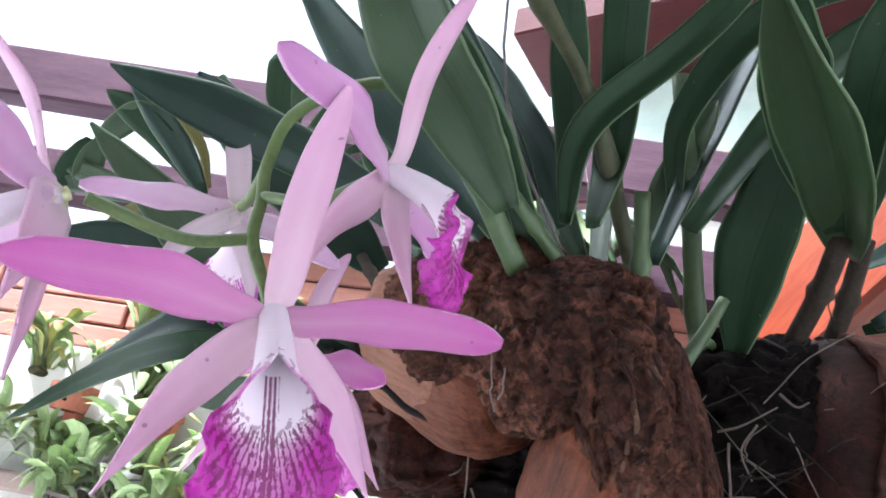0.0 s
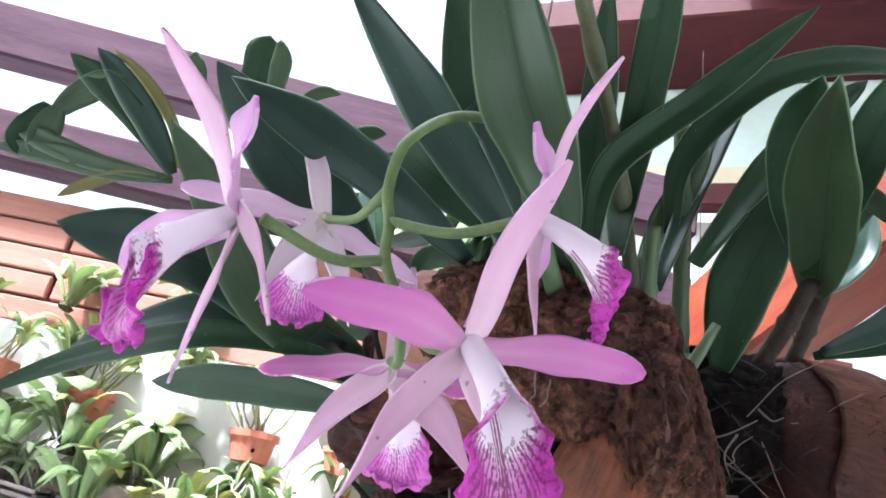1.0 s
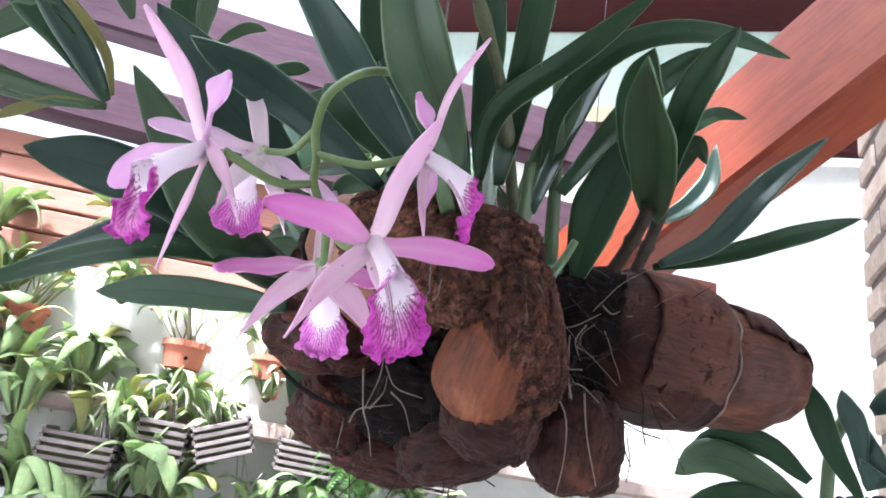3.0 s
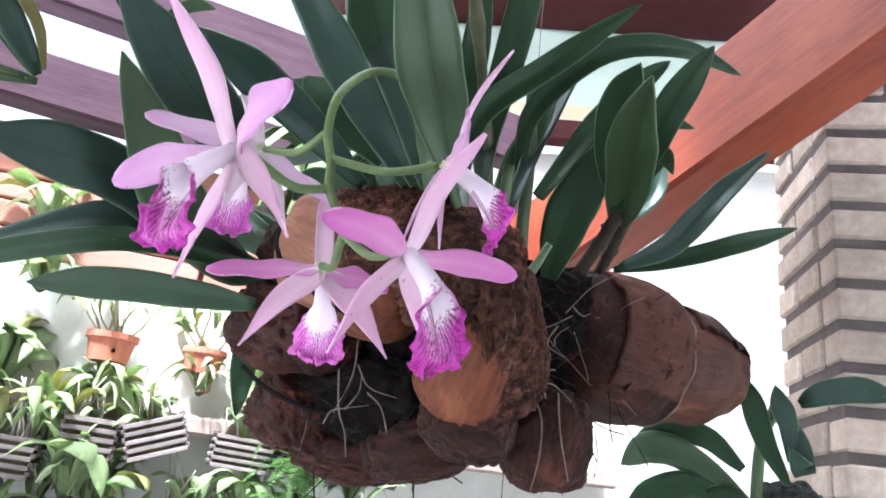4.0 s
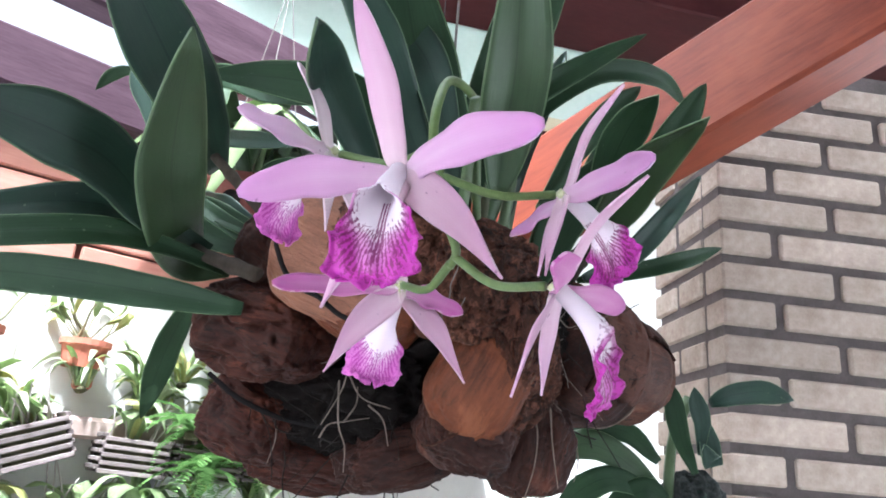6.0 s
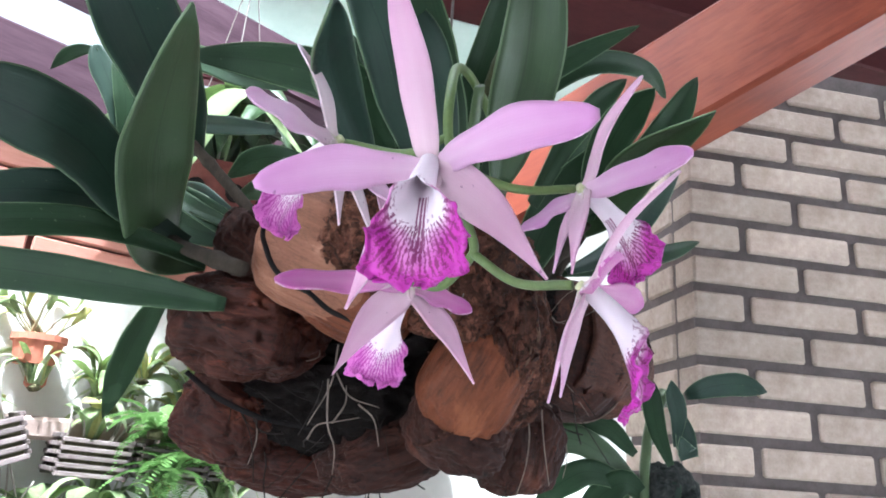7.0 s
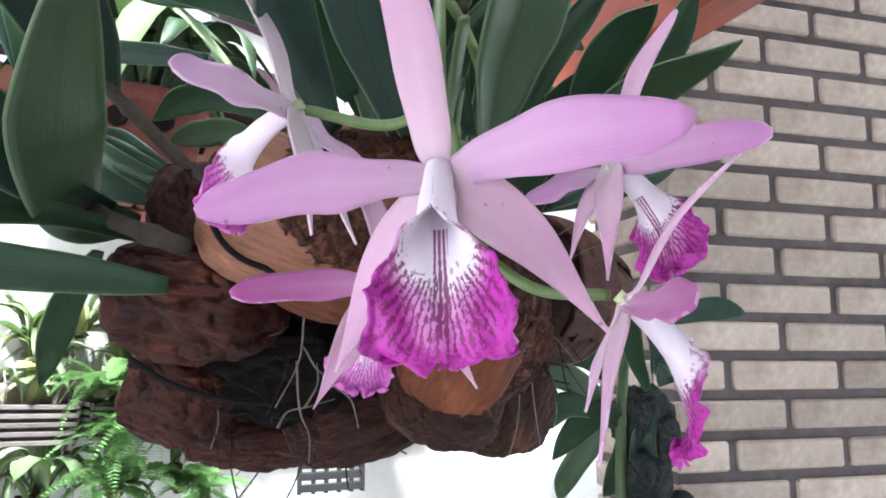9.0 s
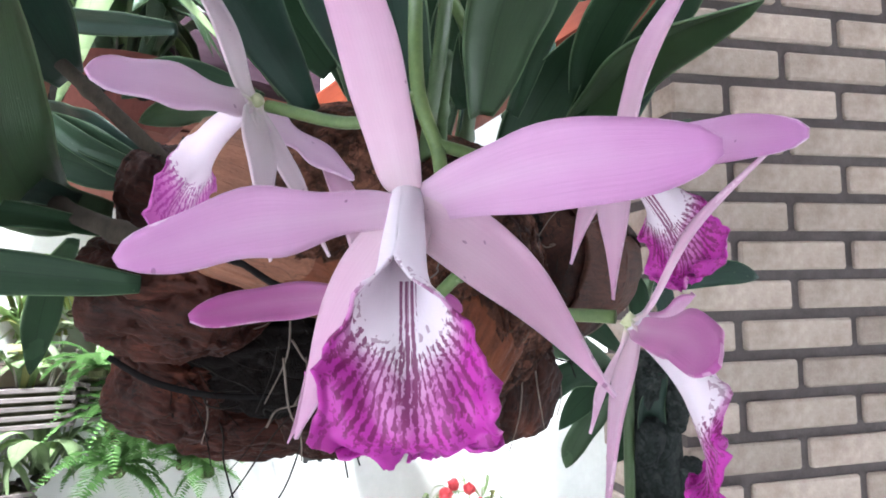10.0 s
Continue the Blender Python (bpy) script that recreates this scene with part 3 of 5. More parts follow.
def flower(heart, parent, dorsal, petals, laterals, lip_tip, mats, seed, label, wide=1.0, bends=(), half=0.024, side_wide=1.0, toward=(), swing=(0, 0, 0)):
    """A cattleya bloom: column, three sepals, two petals and the lip."""
    h = Vector(heart)
    f = (Vector(dorsal) - h).cross(Vector(petals[1]) - Vector(petals[0])).normalized()
    if f.dot(Vector(lip_tip) - h) < 0:
        f = -f
    petal, sepal, lipm = mats
    up = (Vector(dorsal) - h).normalized()
    body = tube("flower", [h - f * 0.0015, h + f * 0.004, h + f * 0.010 + up * 0.001, h + f * 0.016], 0.0032, HEART, parent, label, 10, 10, 1.0, 0.8)

    def seg(name, tip, width, shape, bow, mat, k, **more):
        t = Vector(tip)
        mid = h.lerp(t, 0.5) + f * bow * (t - h).length
        if name == "petal":
            mid += up * 0.055 * (t - h).length
        elif name == "lateral_sepal":
            away = (t - h) - up * (t - h).dot(up)
            mid += away.normalized() * 0.06 * (t - h).length
        near = h.lerp(t, 0.12) + f * 0.004
        aim = dict(toward).get(k)
        aim = h + f * 0.5 if aim is None else mid + (t - h).cross(Vector(aim) - h).normalized() * 0.5
        return ribbon(name, [h + f * 0.002, near, mid, t], width, shape, mat, body, face=aim, thick=0.0014, n=28, m=8, seed=seed * 10 + k, **more)

    b = dict(dorsal=-0.03, petal_0=0.06, petal_1=0.06, lateral_0=-0.02, lateral_1=-0.02)
    b.update(bends)
    seg("dorsal_sepal", dorsal, 0.0080 * wide, dorsal_shape, b["dorsal"], sepal, 1, curl=0.22)
    for i, p in enumerate(petals):
        seg("petal", p, 0.0106 * wide, petal_shape, b[f"petal_{i}"], petal, 2 + i, curl=0.12, ruffle=0.16, fold=0.10)
    for i, p in enumerate(laterals):
        seg("lateral_sepal", p, 0.0116 * wide * side_wide, sepal_shape, b[f"lateral_{i}"], sepal, 4 + i, curl=0.2)
    lip("lip", h + f * 0.002, lip_tip, f, half, lipm, body, seed, "frilled magenta lip with dark veins and white throat", swing)
    return body


# ---------- the hanging orchid ----------
orchid = tagged(new("orchid_plant"), "cattleya orchid with five pink blooms growing on a hanging brown husk", "orchid")
orchid.location = (-0.069, 0.754, 1.606)
bpy.context.view_layer.update()
ORCHID_BACK = orchid.matrix_basis.inverted()


def adopt():
    """Keeps the parts where they were built, under their plant."""
    for o in orchid.children:
        o.matrix_parent_inverse = ORCHID_BACK


# husk pieces
def bark(at, size, turn, seed, label="", plate=0.036):
    return chunk("husk_piece", at, size, BARK, orchid, turn, seed, 0.10, 0.74, 6, 0.50, label, plate, 13.0, 2, 0.0)


def knob(at, size, turn, seed, mat=None, axis=0, label="", rough=0.13):
    return chunk("husk_piece", at, size, mat or KNOT, orchid, turn, seed, rough, 0.84, 6, 0.45, label, 0.040, 2.6, axis, 0.010, 0.026)


def bare(at, size, turn, seed, mat, label="", axis=0):
    return chunk("husk_piece", at, size, mat, orchid, turn, seed, 0.05, 0.70, 6, 0.10, label, 0.0, 4.0, axis, 0.008)


bark((-0.057, 0.678, 1.727), (0.075, 0.070, 0.060), (0, 0, 10), 1, "rough flaking brown bark lump")
top_bark = bark((0.015, 0.672, 1.696), (0.068, 0.070, 0.062), (0, 10, 20), 2)
post_bark = bark((0.060, 0.684, 1.640), (0.046, 0.064, 0.082), (0, -6, 14), 3, "", 0.022)
post_foot = knob((0.038, 0.722, 1.562), (0.050, 0.060, 0.047), (0, 24, 10), 4, KNOT_D)
knob((-0.008, 0.830, 1.535), (0.080, 0.055, 0.042), (0, -14, 0), 5, KNOT_D)
knob((-0.105, 0.906, 1.527), (0.085, 0.060, 0.046), (0, 10, 0), 6)
knob((-0.172, 0.884, 1.563), (0.062, 0.070, 0.055), (0, 20, -20), 7)
knob((-0.172, 0.792, 1.651), (0.078, 0.080, 0.056), (0, 6, -25), 8, None, 0, "dark reddish-brown wood knob with long cracks")
pale_face = bare((-0.110, 0.692, 1.708), (0.072, 0.050, 0.064), (0, 22, -20), 9, PITH_P, "smooth pale tan wood face")
bare((0.040, 0.681, 1.606), (0.049, 0.046, 0.060), (0, 28, -22), 10, PITH, "smooth orange-brown cut wood face", 2)
bare((-0.080, 0.699, 1.679), (0.066, 0.050, 0.050), (0, 24, -20), 11, PITH)
knob((-0.186, 0.770, 1.728), (0.036, 0.050, 0.040), (0, 30, -10), 17, KNOT_D, 0, "dark bark collar beside the pale wood")
# convex root lumps fill the husk's hollows; their colour carries the hollows' shade
chunk("root_mass", (-0.068, 0.846, 1.606), (0.132, 0.070, 0.085), DARK, orchid, (0, 0, -15), 12, 0.2, 0.9, 6, 0.35, "tangle of dead roots, near-black with the hollow's shade in its colour", 0.09, 11.0, 0, 0.02)
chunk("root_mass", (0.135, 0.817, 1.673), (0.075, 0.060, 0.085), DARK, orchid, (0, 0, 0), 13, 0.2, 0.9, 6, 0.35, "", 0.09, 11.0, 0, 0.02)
shell("husk_shell", (0.127, 0.794, 1.678), (0.255, 0.877, 1.665), (0.066, 0.082, 0.088, 0.080), KNOT_D, orchid, 14, "smooth dark husk half with a torn pale rim")
shell("husk_shell", (0.219, 0.860, 1.669), (0.411, 0.980, 1.671), (0.050, 0.074, 0.072, 0.052, 0.006), PITH_D, orchid, 15, "tan husk half with dark torn rim")
peel((0.219, 0.860, 1.669), (0.411, 0.980, 1.671), (0.050, 0.074, 0.072, 0.052, 0.006), (0.30, 0.93), (28, 150), KNOT_D, orchid, 3, "dark skin peeling off the tan husk")
peel((0.127, 0.794, 1.678), (0.255, 0.877, 1.665), (0.066, 0.082, 0.088, 0.080), (0.25, 0.90), (-40, 120), SKIN, orchid, 8, "brown grainy skin on the husk half")
knob((0.126, 0.773, 1.547), (0.050, 0.040, 0.058), (0, 8, 0), 16, KNOT_D, 2)

def tangle(centre, radii, count, seed, mat):
    """Fine dead roots that curl over a root mass."""
    r = random.Random(seed)
    verts, faces = [], []
    for i in range(count):
        a, b = r.uniform(0, 2 * math.pi), r.uniform(-1.2, 1.0)
        d = Vector((math.cos(a) * math.cos(b), -abs(math.sin(a) * math.cos(b)), math.sin(b)))
        p = Vector([c + k * q for c, k, q in zip(centre, radii, d)])
        pts = [p]
        step = Vector((r.uniform(-1, 1), r.uniform(-0.4, 0.2), r.uniform(-1, 0.6))).normalized() * r.uniform(0.008, 0.017)
        for j in range(4):
            step = (step + Vector((r.uniform(-1, 1), r.uniform(-0.6, 0.6), r.uniform(-1, 0.7))) * 0.006)
            pts.append(pts[-1] + step)
        thick = r.uniform(0.0004, 0.0010)
        for j, q in enumerate(spline(pts, 9)):
            o = len(verts)
            for g in range(4):
                verts.append(q + Vector((math.cos(g * 1.571), 0.3 * math.sin(g * 1.571), math.sin(g * 1.571))) * thick)
            if j:
                faces += [(o - 4 + g, o - 4 + (g + 1) % 4, o + (g + 1) % 4, o + g) for g in range(4)]
    return tagged(mesh_object("root_tangle", verts, faces, mat, orchid), "fine dark dead roots", "", "", "stuff")


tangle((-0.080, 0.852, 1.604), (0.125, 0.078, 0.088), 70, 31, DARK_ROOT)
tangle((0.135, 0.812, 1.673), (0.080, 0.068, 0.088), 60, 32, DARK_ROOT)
tangle((0.125, 0.775, 1.655), (0.055, 0.055, 0.060), 26, 34, ROOT)

# dry roots and ties
def root(*pts):
    return tube("root", list(pts), 0.0010, ROOT, orchid, "", 6, 12, 1.0, 0.5)


root((-0.098, 0.706, 1.591), (-0.093, 0.714, 1.551), (-0.084, 0.716, 1.530), (-0.081, 0.729, 1.506))
root((-0.109, 0.724, 1.536), (-0.102, 0.720, 1.549), (-0.087, 0.714, 1.553), (-0.063, 0.717, 1.559))
root((-0.066, 0.713, 1.571), (-0.050, 0.712, 1.558), (-0.041, 0.720, 1.534))
root((-0.151, 0.825, 1.549), (-0.150, 0.820, 1.531), (-0.155, 0.828, 1.508))
root((0.102, 0.722, 1.591), (0.114, 0.720, 1.566), (0.115, 0.726, 1.529), (0.109, 0.738, 1.493))
root((0.130, 0.726, 1.594), (0.135, 0.729, 1.554), (0.147, 0.739, 1.508))
root((0.101, 0.746, 1.663), (0.118, 0.735, 1.666), (0.141, 0.730, 1.679))
root((0.127, 0.744, 1.669), (0.117, 0.740, 1.650), (0.123, 0.746, 1.631))
root((0.142, 0.737, 1.690), (0.152, 0.735, 1.681), (0.160, 0.729, 1.683))
root((0.119, 0.752, 1.646), (0.137, 0.745, 1.635))
root((-0.088, 0.719, 1.552), (-0.077, 0.723, 1.571), (-0.077, 0.728, 1.589))
root((0.175, 0.759, 1.560), (0.179, 0.761, 1.537), (0.177, 0.767, 1.516))
root((0.143, 0.784, 1.577), (0.142, 0.792, 1.529), (0.149, 0.795, 1.494))
root((-0.088, 0.736, 1.629), (-0.090, 0.743, 1.590), (-0.107, 0.756, 1.550))
root((-0.123, 0.763, 1.610), (-0.104, 0.755, 1.617), (-0.104, 0.763, 1.630))
root((-0.086, 0.745, 1.603), (-0.070, 0.742, 1.580), (-0.039, 0.744, 1.572))
ribbon("strap", [(-0.228, 0.785, 1.593), (-0.195, 0.786, 1.571), (-0.149, 0.797, 1.555), (-0.097, 0.804, 1.549)], 0.0026, lambda s: 1.0, STRAP, orchid, face=(0, 0, 1.5), n=12, m=2, label="dark rubber strap round the husk")


def lay_on(pieces, p, lift):
    """The nearest place on some husk pieces, lifted off their bark."""
    best = None
    for tree in pieces:
        at, normal, _, far = tree.find_nearest(p)
        if best is None or far < best[2]:
            best = (at, normal, far)
    return best[0] + best[1] * lift


def tree_of(ob):
    return BVHTree.FromPolygons([v.co.copy() for v in ob.data.vertices], [tuple(f.vertices) for f in ob.data.polygons])


# the layered fibrous edge of the bark round the cut face
post = [tree_of(o) for o in (post_bark, post_foot, top_bark)]
outer = spline([(0.048, 0.628, 1.712), (0.073, 0.626, 1.690), (0.085, 0.632, 1.667), (0.087, 0.644, 1.633), (0.080, 0.657, 1.605), (0.059, 0.675, 1.574), (0.023, 0.693, 1.545), (-0.02, 0.72, 1.53)], 40)
inner = spline([(0.024, 0.603, 1.705), (0.043, 0.600, 1.684), (0.056, 0.600, 1.662), (0.059, 0.614, 1.631), (0.047, 0.623, 1.602), (0.030, 0.640, 1.573), (-0.004, 0.662, 1.546), (-0.04, 0.70, 1.53)], 40)
fibre_rng = random.Random(71)
band = [(-0.152, 0.692, 1.747), (-0.167, 0.675, 1.730), (-0.172, 0.672, 1.705), (-0.160, 0.667, 1.675), (-0.124, 0.657, 1.650), (-0.087, 0.658, 1.629)]
tube("strap", [lay_on([tree_of(pale_face)], p, 0.0012) for p in spline(band, 16)], 0.0030, STRAP, orchid, "black rubber band round the pale wood", 8, 40, 0.5)
for pts in ([(-0.033, 0.61, 1.637), (-0.025, 0.601, 1.662), (-0.014, 0.591, 1.691)], [(-0.017, 0.608, 1.641), (-0.009, 0.603, 1.653), (-0.003, 0.599, 1.664)]):
    tube("wire", [lay_on(post, p, 0.0008) for p in spline(pts, 8)], 0.0006, WIRE, orchid, "", 6, 16)
for i in range(26):
    k = (i + fibre_rng.uniform(-0.4, 0.4)) / 46
    first = fibre_rng.choice((0, 0, 4, 8, 14, 20))
    last = min(40, first + fibre_rng.randint(14, 34))
    pts = []
    for q in range(first, last + 1, 2):
        p = outer[q].lerp(inner[q], min(1, max(0, k + 0.06 * math.sin(q * 0.5 + i * 1.7))))
        pts.append(lay_on(post, p, fibre_rng.uniform(-0.0004, 0.0016)))
    tube("bark_fibre", pts, fibre_rng.uniform(0.0012, 0.0028), fibre_rng.choice((ROOT_B, BARK, KNOT_D)), orchid, "", 6, 36, 0.7, 0.5)

# pseudobulbs and canes
tube("cane", [(-0.297, 0.790, 1.732), (-0.245, 0.725, 1.702), (-0.190, 0.668, 1.675)], 0.0075, CANE, orchid, "brown jointed cane", 10, 14, 0.8, 1.1, (0.35, 0.8))
tube("cane", [(-0.262, 0.760, 1.826), (-0.222, 0.745, 1.785), (-0.170, 0.725, 1.730)], 0.006, CANE, orchid, "", 10, 14, 0.8, 1.1, (0.3,))
tube("cane", [(0.046, 0.760, 1.715), (0.041, 0.740, 1.768), (0.035, 0.700, 1.812), (0.0215, 0.636, 1.893), (0.012, 0.518, 1.906), (0.006, 0.470, 1.930)], 0.0072, SHEATH, orchid, "", 10, 20, 0.9, 0.9, (0.25, 0.5, 0.75))
tube("pseudobulb", [(-0.010, 0.618, 1.735), (-0.020, 0.563, 1.774), (-0.030, 0.514, 1.813)], 0.0085, BULB, orchid, "flat green pseudobulb", 10, 14, 0.5, 0.8, (0.6,))
tube("pseudobulb", [(0.089, 0.766, 1.732), (0.080, 0.775, 1.755), (0.080, 0.735, 1.850), (0.076, 0.702, 1.951)], 0.0085, BULB, orchid, "", 10, 16, 0.6, 0.9, (0.4, 0.75))
tube("pseudobulb", [(0.051, 0.708, 1.717), (0.054, 0.690, 1.770), (0.057, 0.673, 1.823)], 0.007, BULB, orchid, "", 10, 14, 0.7, 0.9, (0.5,))
tube("pseudobulb", [(0.018, 0.658, 1.741), (0.001, 0.607, 1.767), (-0.014, 0.558, 1.789)], 0.006, BULB, orchid, "", 10, 14, 0.7, 0.9, (0.5,))
tube("cane", [(0.149, 0.784, 1.741), (0.170, 0.762, 1.775), (0.186, 0.731, 1.805)], 0.008, CANE, orchid, "", 10, 12, 0.8, 1.0, (0.5,))
tube("cane", [(0.174, 0.803, 1.745), (0.188, 0.783, 1.777), (0.201, 0.751, 1.811)], 0.007, CANE, orchid, "", 10, 12, 0.8, 1.0, (0.5,))
tube("root", [(0.078, 0.714, 1.697), (0.095, 0.716, 1.725), (0.109, 0.717, 1.753)], 0.006, BULB, orchid, "", 8, 12, 1.0, 0.7)

# leaves
CAM = (0.0, 0.05, 1.52)
leaf_count = itertools.count(1)


def leaf(pts, half, shape, mat, fold):
    return ribbon("leaf", pts, half, shape, mat, orchid, face=CAM, thick=0.0022, n=24, m=8, seed=next(leaf_count), fold=fold)


leaf([(-0.291, 0.678, 1.711), (-0.317, 0.616, 1.739), (-0.348, 0.554, 1.737), (-0.399, 0.503, 1.732)], 0.030, leaf_shape, LEAF_B, 0.2)
leaf([(-0.230, 0.829, 1.717), (-0.277, 0.801, 1.718), (-0.270, 0.630, 1.725), (-0.262, 0.545, 1.750), (-0.240, 0.428, 1.770)], 0.031, leaf_shape, LEAF_O, 0.12)
leaf([(-0.261, 0.798, 1.827), (-0.286, 0.725, 1.857), (-0.318, 0.651, 1.892), (-0.365, 0.569, 1.949)], 0.039, leaf_shape, LEAF_B, 0.2)
leaf([(-0.200, 0.710, 1.650), (-0.300, 0.745, 1.662), (-0.430, 0.795, 1.675), (-0.557, 0.842, 1.677)], 0.021, leaf_shape, LEAF, 0.25)
leaf([(-0.226, 0.736, 1.693), (-0.294, 0.692, 1.700), (-0.357, 0.644, 1.686), (-0.526, 0.676, 1.655), (-0.640, 0.676, 1.605)], 0.013, strap_shape, LEAF, 0.5)
leaf([(-0.247, 0.750, 1.715), (-0.311, 0.704, 1.727), (-0.376, 0.656, 1.713), (-0.526, 0.676, 1.673)], 0.017, strap_shape, LEAF_B, 0.3)
leaf([(-0.270, 0.900, 1.700), (-0.300, 0.985, 1.668), (-0.325, 1.060, 1.620), (-0.347, 1.135, 1.553)], 0.019, leaf_shape, LEAF, 0.2)
leaf([(-0.088, 0.629, 1.766), (-0.127, 0.559, 1.787), (-0.156, 0.474, 1.788), (-0.163, 0.386, 1.767)], 0.019, leaf_shape, LEAF_B, 0.3)
leaf([(-0.031, 0.630, 1.761), (-0.078, 0.582, 1.818), (-0.118, 0.530, 1.868), (-0.190, 0.500, 1.965)], 0.021, strap_shape, LEAF_B, 0.15)
leaf([(-0.007, 0.635, 1.748), (-0.040, 0.602, 1.815), (-0.075, 0.571, 1.880), (-0.113, 0.535, 1.991)], 0.036, leaf_shape, LEAF, 0.12)
leaf([(-0.020, 0.610, 1.760), (-0.060, 0.560, 1.855), (-0.100, 0.590, 1.930), (-0.141, 0.622, 2.008)], 0.021, leaf_shape, LEAF_B, 0.2)
leaf([(0.006, 0.556, 1.752), (-0.004, 0.508, 1.788), (-0.016, 0.452, 1.820), (-0.034, 0.392, 1.906)], 0.026, leaf_shape, LEAF_O, 0.55)
leaf([(0.031, 0.645, 1.781), (0.030, 0.680, 1.870), (0.055, 0.610, 1.970), (0.075, 0.530, 2.090)], 0.018, leaf_shape, LEAF, 0.3)
leaf([(0.010, 0.644, 1.785), (0.023, 0.639, 1.863), (0.100, 0.650, 1.945), (0.179, 0.604, 1.989)], 0.015, leaf_shape, LEAF, 0.5)
leaf([(0.069, 0.729, 1.844), (0.081, 0.706, 1.915), (0.154, 0.676, 1.977), (0.248, 0.698, 2.005), (0.350, 0.800, 2.045)], 0.014, strap_shape, LEAF, 0.4)
leaf([(0.190, 0.755, 1.800), (0.187, 0.690, 1.815), (0.178, 0.600, 1.832), (0.160, 0.470, 1.812)], 0.025, leaf_shape, LEAF_O, 0.6)
leaf([(0.182, 0.721, 1.804), (0.166, 0.665, 1.847), (0.165, 0.613, 1.879), (0.171, 0.567, 1.890)], 0.022, leaf_shape, LEAF, 0.2)
leaf([(0.194, 0.719, 1.812), (0.200, 0.666, 1.844), (0.215, 0.613, 1.879), (0.253, 0.608, 1.945)], 0.018, leaf_shape, LEAF, 0.5)
leaf([(0.200, 0.739, 1.814), (0.215, 0.726, 1.853), (0.229, 0.710, 1.871), (0.240, 0.708, 1.846)], 0.011, leaf_shape, LEAF_O, 0.3)
leaf([(0.205, 0.817, 1.768), (0.268, 0.816, 1.805), (0.323, 0.805, 1.870), (0.406, 0.850, 1.965)], 0.016, leaf_shape, LEAF_B, 0.3)
leaf([(0.198, 0.819, 1.764), (0.274, 0.831, 1.789), (0.351, 0.823, 1.816), (0.438, 0.855, 1.857)], 0.013, leaf_shape, LEAF, 0.3)
leaf([(0.113, 0.748, 1.723), (0.126, 0.729, 1.780), (0.147, 0.703, 1.828), (0.171, 0.677, 1.877)], 0.027, leaf_shape, LEAF, 0.25)
leaf([(-0.054, 0.698, 1.832), (-0.111, 0.681, 1.881), (-0.181, 0.694, 1.902), (-0.284, 0.725, 1.907)], 0.024, leaf_shape, LEAF, 0.2)
leaf([(-0.073, 0.639, 1.798), (-0.105, 0.620, 1.825), (-0.134, 0.602, 1.842), (-0.160, 0.602, 1.869)], 0.024, leaf_shape, LEAF, 0.15)
leaf([(-0.109, 0.738, 1.804), (-0.163, 0.760, 1.827), (-0.197, 0.792, 1.833), (-0.224, 0.837, 1.824)], 0.014, leaf_shape, LEAF, 0.3)
leaf([(0.206, 0.835, 1.875), (0.223, 0.835, 1.944), (0.271, 0.862, 2.000), (0.321, 0.905, 2.021)], 0.010, leaf_shape, LEAF, 0.3)
leaf([(0.195, 0.908, 1.854), (0.243, 0.932, 1.891), (0.279, 0.946, 1.941), (0.289, 0.947, 2.002)], 0.014, leaf_shape, LEAF_B, 0.3)
leaf([(-0.184, 0.782, 1.747), (-0.213, 0.791, 1.750), (-0.258, 0.820, 1.777), (-0.309, 0.867, 1.824)], 0.011, strap_shape, LEAF, 0.4)
leaf([(-0.194, 0.808, 1.746), (-0.234, 0.813, 1.773), (-0.280, 0.854, 1.797), (-0.351, 0.910, 1.803)], 0.012, strap_shape, LEAF_B, 0.4)
leaf([(-0.171, 0.818, 1.760), (-0.228, 0.853, 1.780), (-0.298, 0.910, 1.814), (-0.397, 0.999, 1.849)], 0.014, strap_shape, LEAF_B, 0.4)
leaf([(-0.176, 0.803, 1.742), (-0.236, 0.842, 1.755), (-0.323, 0.906, 1.786), (-0.494, 1.025, 1.802)], 0.016, strap_shape, LEAF, 0.4)
leaf([(-0.178, 0.771, 1.733), (-0.233, 0.805, 1.769), (-0.292, 0.864, 1.802), (-0.383, 0.962, 1.811)], 0.013, strap_shape, LEAF, 0.4)
leaf([(-0.189, 0.793, 1.748), (-0.241, 0.825, 1.791), (-0.278, 0.877, 1.814), (-0.347, 0.961, 1.850)], 0.012, strap_shape, LEAF_B, 0.4)
leaf([(-0.127, 0.740, 1.783), (-0.157, 0.769, 1.801), (-0.183, 0.800, 1.804), (-0.209, 0.832, 1.801)], 0.013, leaf_shape, LEAF_O, 0.3)
leaf([(-0.177, 0.821, 1.888), (-0.217, 0.855, 1.901), (-0.280, 0.918, 1.923), (-0.373, 1.010, 1.959)], 0.012, strap_shape, LEAF_B, 0.4)
leaf([(-0.171, 0.806, 1.942), (-0.229, 0.845, 1.963), (-0.289, 0.901, 2.007), (-0.359, 0.964, 2.040)], 0.016, strap_shape, LEAF, 0.4)
leaf([(-0.021, 0.778, 1.820), (-0.050, 0.774, 1.885), (-0.073, 0.768, 1.944), (-0.108, 0.767, 2.004)], 0.018, leaf_shape, LEAF, 0.3)
leaf([(0.001, 0.676, 1.811), (0.003, 0.657, 1.867), (0.010, 0.611, 1.935), (0.018, 0.564, 2.003)], 0.015, leaf_shape, LEAF, 0.3)
